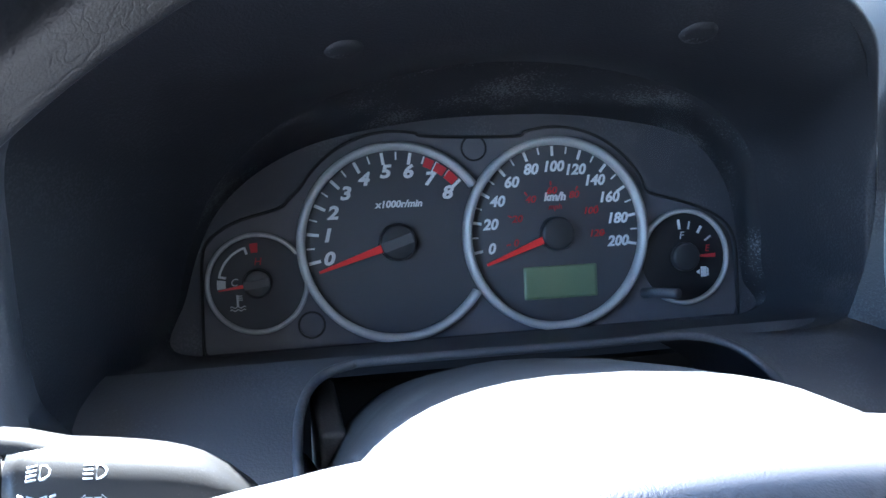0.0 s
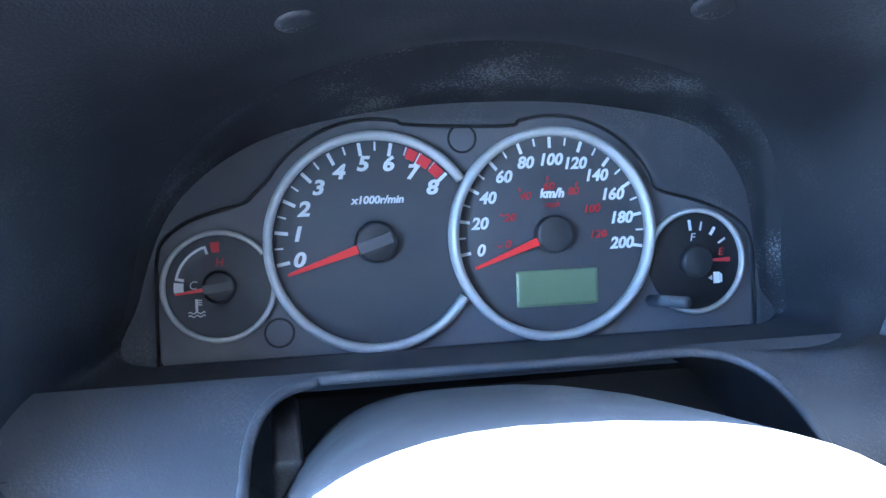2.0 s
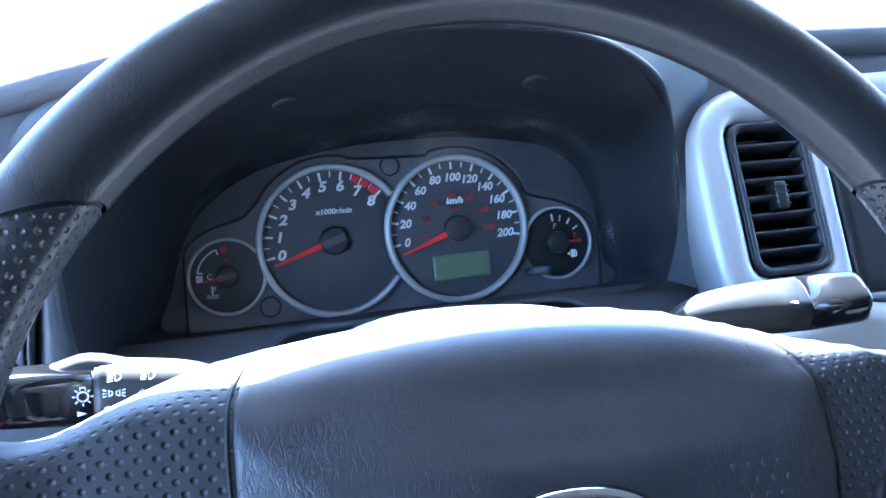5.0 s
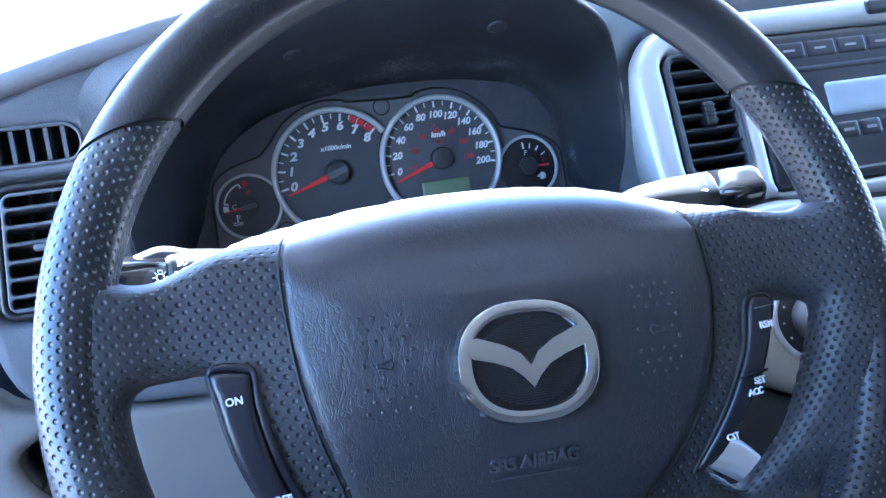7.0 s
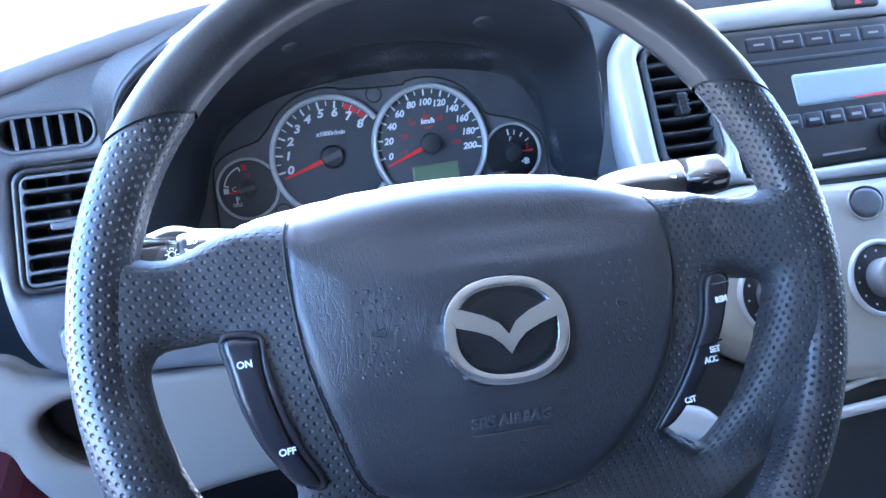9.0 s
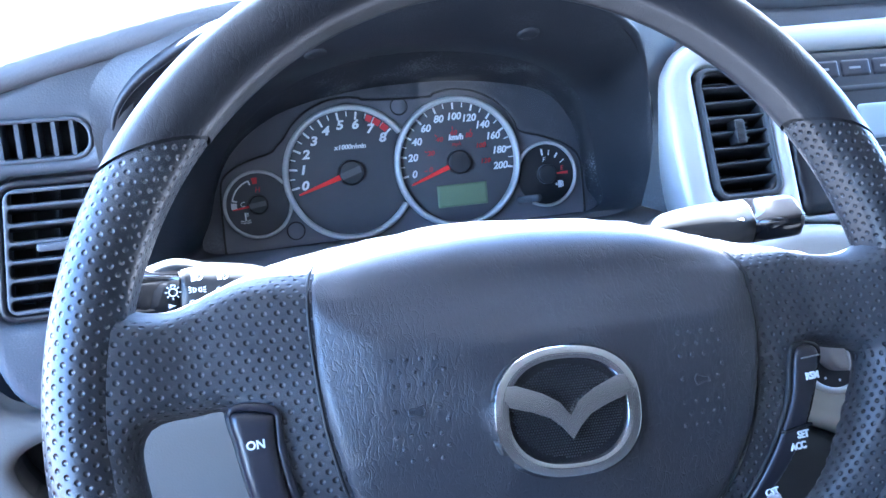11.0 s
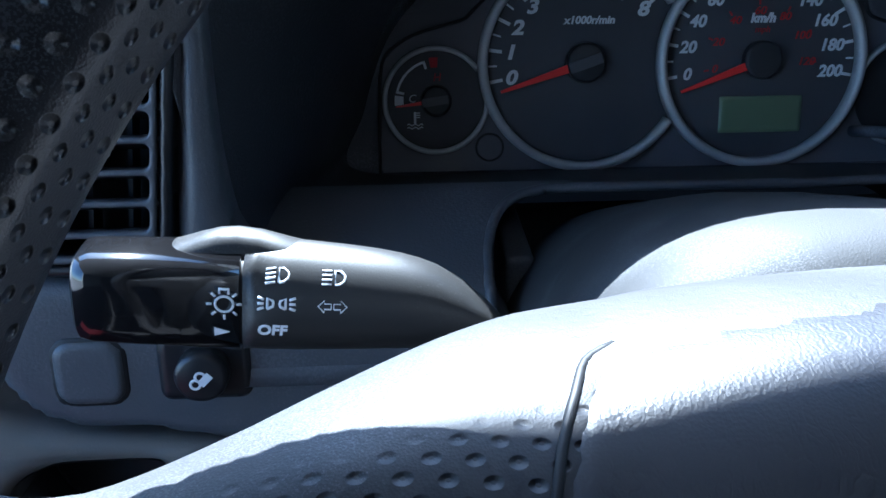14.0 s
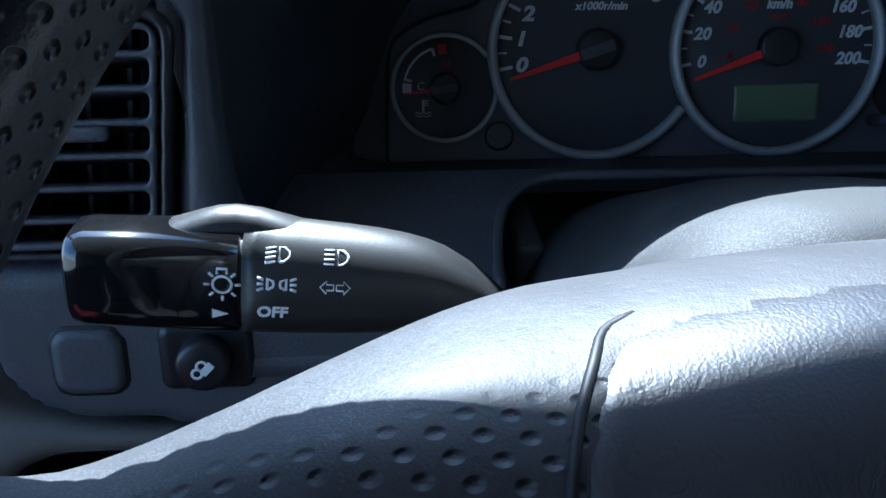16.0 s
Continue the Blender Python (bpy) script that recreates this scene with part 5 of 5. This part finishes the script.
    bc = thing("switch_blank", "dark grey blank switch cover", "switch cover", m=PODF)
    part("cover", slab(rounded(-0.2705, ps(1.121), -0.2455, ps(1.146), 0.007), (), 0.002, 0.002, lambda X, Y: 0.002 + 0 * X, -0.006), DASHGREY, bc)
    part("cover_gap", slab(rounded(-0.2720, ps(1.1195), -0.2440, ps(1.1475), 0.008), (), 0.003, 0.0008, lambda X, Y: 0.0006 + 0 * X, -0.006), GROOVE, bc)
    return da


dashboard()


def centre_stack():
    # silver surround of the middle vent, running into the brow over the radio
    bz = thing("silver_surround", "satin silver trim round the vent and radio", "trim panel", m=FASCIA)
    o = curve([(0.172, fs(1.268)), (0.1785, fs(1.284)), (0.195, fs(1.297)), (0.225, fs(1.304)), (0.30, fs(1.308)), (0.42, fs(1.310)), (0.62, fs(1.309)), (0.62, fs(1.160)), (0.42, fs(1.160)), (0.30, fs(1.166)), (0.270, fs(1.170)), (0.22, fs(1.165)), (0.186, fs(1.150)), (0.1775, fs(1.17)), (0.172, fs(1.215))], 6)
    vh = rounded(0.198, fs(1.188), 0.258, fs(1.281), 0.012)
    rh = rounded(0.272, fs(1.172), 0.56, fs(1.288), 0.008)
    part("surround", slab(o, (vh, rh), 0.004, 0.009, lambda X, Y: 0.004 + 0 * X, -0.03), SILVER, bz)
    v = vent("stack", FASCIA, 0.2035, fs(1.1925), 0.2525, fs(1.2765), 8, 0, True)
    part("vent_seat", slab(rounded(0.1985, fs(1.1885), 0.2575, fs(1.2805), 0.012), (rounded(0.2045, fs(1.1935), 0.2515, fs(1.2755), 0.008),), 0.003, 0.001, lambda X, Y: 0.0005 + 0 * X, -0.02), BLACK, bz, "black seat of the vent")
    tagged(v, "black louvre vent with eight openings in the silver surround", "air vent")
    # hazard button
    hz = thing("hazard_button", "black hazard light button in the silver trim", "button", m=FASCIA)
    part("button", slab(rounded(0.395, fs(1.293), 0.445, fs(1.3045), 0.004), (), 0.002, 0.002, lambda X, Y: 0.007 + 0 * X, -0.004), BLACK, hz)
    part("icon", plate([(0.417, fs(1.2955)), (0.424, fs(1.2955)), (0.4205, fs(1.302))], 0.0069, 0.0074), REDP, hz, "red triangle", smooth=False)
    # radio
    ra = thing("car_radio", "black car radio with a pale blue display and rows of buttons", "radio", m=FASCIA)
    part("faceplate", slab(rounded(0.2735, fs(1.1735), 0.555, fs(1.2865), 0.006), (), 0.004, 0.003, lambda X, Y: 0.001 + 0 * X, -0.02), BLACK, ra)
    part("display", slab(rounded(0.338, fs(1.2205), 0.47, fs(1.2460), 0.003), (), 0.003, 0.001, lambda X, Y: 0.002 + 0 * X, -0.002), RADIOLCD, ra, "pale blue lit display")
    part("display_stripe", plate([(0.395, fs(1.2212)), (0.468, fs(1.2212)), (0.468, fs(1.2245)), (0.395, fs(1.2226))], 0.0022, 0.0026), REDP, ra, "red line under the display", smooth=False)
    part("disc_slot", slab(rounded(0.30, fs(1.2545), 0.53, fs(1.2600), 0.002), (), 0.003, 0.0008, lambda X, Y: 0.0015 + 0 * X, -0.002), GROOVE, ra, "black disc slot")
    for k in range(8):
        x = 0.300 + 0.030 * k
        b = part("button", slab(rounded(x, fs(1.2660), x + 0.0285, fs(1.2790), 0.001), (), 0.003, 0.0003, lambda X, Y: 0.00125 + 0 * X, -0.002), SWITCH, ra)
        part("print", plate([(x + 0.008, fs(1.2718)), (x + 0.019, fs(1.2718)), (x + 0.019, fs(1.2734)), (x + 0.008, fs(1.2734))], 0.0014, 0.0017), KNOBGREY, b, smooth=False)
    for k in range(7):
        x = 0.318 + 0.022 * k
        b = part("button", slab(rounded(x, fs(1.2030), x + 0.020, fs(1.2150), 0.002), (), 0.003, 0.0006, lambda X, Y: 0.0020 + 0 * X, -0.002), SWITCH, ra)
        part("print", plate([(x + 0.005, fs(1.2078)), (x + 0.015, fs(1.2078)), (x + 0.015, fs(1.2100)), (x + 0.005, fs(1.2100))], 0.0021, 0.0024), KNOBGREY, b, smooth=False)
    part("print", plate([(0.350, fs(1.1795)), (0.395, fs(1.1795)), (0.395, fs(1.1812)), (0.350, fs(1.1812))], 0.0011, 0.0014), KNOBGREY, ra, "small grey print", smooth=False)
    part("knob", disc(0.425, fs(1.190), 0.012, 0.001, 0.016, 0.003, 32), BLACK, ra)
    # heater panel
    hp = thing("heater_panel", "champagne silver heater control panel with round knobs", "control panel", m=FASCIA)
    o = curve([(0.185, fs(1.150)), (0.215, fs(1.160)), (0.27, fs(1.1665)), (0.34, fs(1.158)), (0.45, fs(1.155)), (0.62, fs(1.155)), (0.62, fs(1.00)), (0.42, fs(1.004)), (0.34, fs(1.008)), (0.26, fs(1.030)), (0.205, fs(1.060)), (0.178, fs(1.10))], 6)
    part("panel", slab(o, (), 0.005, 0.012, lambda X, Y: 0.012 + 0 * X, -0.03), CHAMPAGNE, hp)
    ov = circle(0.371, fs(1.138), 0.017, 40, 0.0135)
    b = part("button", slab(ov, (), 0.002, 0.004, lambda X, Y: 0.0150 + 0 * X, 0.0), DASHGREY, hp, "oval dark grey button")
    part("button_rim", slab(circle(0.371, fs(1.138), 0.0188, 40, 0.0152), (circle(0.371, fs(1.138), 0.0172, 40, 0.0137),), 0.0015, 0.0012, lambda X, Y: 0.0145 + 0 * X, 0.0), CHAMPAGNE, b)
    for cx, z in ((0.262, 1.083), (0.368, 1.080), (0.475, 1.077)):
        cy = fs(z)
        k = part("dial", disc(cx, cy, 0.029, 0.008, 0.0135, 0.002, 48), BLACK, hp, "black dial plate")
        part("dial_rim", ring(cx, cy, 0.0285, 0.0330, 0.008, 0.0155, n=64), SILVER, k, "silver rim")
        kk = part("knob", disc(cx, cy, 0.0165, 0.012, 0.030, 0.003, 40), KNOBGREY, hp, "silver grey turning knob")
        part("pointer", box(cx - 0.003, cy - 0.0165, 0.028, cx + 0.003, cy + 0.0165, 0.034, 0.001), SILVER, kk)
        for a in range(-120, 300, 30):
            x, y = polar(cx, cy, 0.0235, 90 - a)
            part("mark", disc(x, y, 0.0011, 0.0130, 0.0138, 0.0002, 8), WHITE, k)
    # black lower console with a socket and trim
    lc = thing("lower_console", "black lower centre console with a recess and a knob", "console", m=FASCIA)
    o = curve([(0.16, fs(1.055)), (0.20, fs(1.056)), (0.26, fs(1.030)), (0.34, fs(1.008)), (0.62, fs(1.00)), (0.62, fs(0.70)), (0.20, fs(0.70)), (0.15, fs(0.90))], 6)
    part("console_body", slab(o, (), 0.006, 0.008, lambda X, Y: -0.012 + 0 * X, -0.05), BLACK, lc)
    for x0, z0, x1, z1, r in ((0.255, 1.001, 0.56, 1.030, 0.0030), (0.262, 0.990, 0.56, 0.990, 0.0050), (0.240, 0.905, 0.56, 0.926, 0.0055)):
        part("console_trim", tube([(x0 + (x1 - x0) * t, fs(z0 + (z1 - z0) * t), 0.002) for t in np.linspace(0, 1, 8)], r, 12), SILVER, lc, "silver strip")
    part("knob", disc(0.395, fs(0.945), 0.020, -0.012, 0.012, 0.004, 32), BLACK, lc)
    part("console_side", slab(curve([(0.146, fs(1.022)), (0.170, fs(1.021)), (0.188, fs(1.014)), (0.203, fs(0.996)), (0.206, fs(0.980)), (0.192, fs(0.984)), (0.166, fs(1.000)), (0.146, fs(1.008))], 5), (), 0.003, 0.005, lambda X, Y: 0.008 + 0 * X, -0.03), SILVER, lc, "silver side trim")


centre_stack()


# ---- cabin shell ----
def shell(name, bm, mat, label, cat="wall", smooth=False, m=None):
    me = bpy.data.meshes.new(name)
    bm.to_mesh(me)
    bm.free()
    ob = new(name, me)
    me.materials.append(mat)
    if m is not None:
        ob.matrix_world = m
    return tagged(ob, label, cat, kind="structure")


shell("ceiling", box(-0.66, -1.55, 1.64, 1.0, HEADER_Y, 1.67), HEADLINER, "pale grey fabric headliner", "ceiling")
shell("floor", box(-0.66, -1.55, 0.38, 1.0, 0.45, 0.42), CARPET, "dark carpet on the cabin floor", "floor")
# unseen, without a rear window, to hold back fill light
shell("wall_rear", box(-0.66, -1.55, 0.42, 1.0, -1.52, 1.64), CLOTH, "unseen grey wall shutting out light from behind")
shell("door_jamb", box(-0.60, -0.50, 0.50, -0.345, 0.10, 0.97, 0.03), SILLRED, "dark red painted door sill beside the dashboard", "door sill")
shell("wall_front", box(-0.66, 0.43, 0.42, 1.0, 0.46, 1.20), GROOVE, "dark bulkhead behind the dashboard")
shell("wall_left", box(-0.69, -1.55, 0.42, -0.66, 0.45, 1.07), CLOTH, "grey door panel below the window")
shell("wall_right", box(1.0, -1.55, 0.42, 1.03, 0.45, 1.16), CLOTH, "grey door panel below the window")
# unseen side panels, far wider than pillars, sized to limit window light
for x, y0, y1 in ((-0.69, -1.55, -0.88), (1.0, -1.55, -0.32)):
    shell("trim_pillar", box(x, y0, 1.07 if x < 0 else 1.16, x + 0.03, y1, 1.66), HEADLINER, "unseen pale grey panel blocking light from the side", "pillar")
for x in (-0.675, 1.015):
    shell("trim_pillar", tube([(x, HEADER_Y, 1.655), (x, 0.15, 1.47), (x, 0.55, 1.19)], 0.045, 10), HEADLINER, "pale grey windscreen pillar", "pillar", True)
ws = shell("window_windscreen", loft([[(x, HEADER_Y, 1.655) for x in np.linspace(-0.66, 1.0, 12)], [(x, 0.62, 1.19) for x in np.linspace(-0.66, 1.0, 12)]], closed=False), SCREEN, "clear sloping windscreen", "windscreen")
ws.visible_shadow = False


# ---- outside ----
gr = bmesh.new()
bmesh.ops.create_grid(gr, x_segments=2, y_segments=2, size=400)
shell("ground", gr, CONCRETE, "pale sunlit concrete car park", "ground")
shell("backdrop_building", box(-40, 26, 0, 40, 30, 5.0), WALLPALE, "long pale building across the car park", "building")


def parked_car(x, y, turn):
    M = pose(x, y, 0, 0, 0, turn)
    c = thing("parked_car", "red parked hatchback in the sun", "car", m=M)
    prof = [(-2.0, 0.35), (-2.05, 0.62), (-1.95, 0.80), (-1.1, 0.92), (-0.45, 1.38), (0.7, 1.42), (1.5, 1.05), (1.95, 0.95), (2.02, 0.6), (1.98, 0.32)]
    P = curve(prof, 5, closed=False)
    rows = []
    for w, k in ((-0.86, 0.90), (-0.84, 0.97), (-0.70, 1.0), (0.70, 1.0), (0.84, 0.97), (0.86, 0.90)):
        rows.append([(a, w * (1 - 0.16 * max(0, (b - 0.9) / 0.5)), 0.3 + (b - 0.3) * k) for a, b in P])
    part("body", loft(rows, closed=False), REDPAINT, c)
    part("underbody", box(-1.95, -0.82, 0.25, 1.95, 0.82, 0.40, 0.03), TYRE, c)
    for s in (-1, 1):
        part("side_window", plate([(-0.75, 0.98), (-0.30, 1.33), (0.65, 1.35), (1.25, 1.02)], 0.0, 0.01), CARGLASS, c, "dark side window", m=M @ pose(0, s * 0.80, 0, 90, 0, 0), smooth=False)
        for a in (-1.25, 1.25):
            wl = part("wheel", disc(0, 0, 0.20, -0.09, 0.10, 0.02, 24), SILVER, c, m=M @ pose(a, s * 0.76, 0.31, 90 * s, 0, 0))
            part("tyre", ring(0, 0, 0.20, 0.31, -0.1, 0.1, n=32), TYRE, wl)
    part("windscreen", plate([(-0.62, 0), (0.62, 0), (0.55, 0.55), (-0.55, 0.55)], 0.0, 0.01), CARGLASS, c, "dark windscreen", m=M @ frame_of((-1.0, 0, 0.985), (0, -1, 0), (0.55, 0, 0.42)), smooth=False)
    return c


parked_car(-2.75, 6.6, 176)
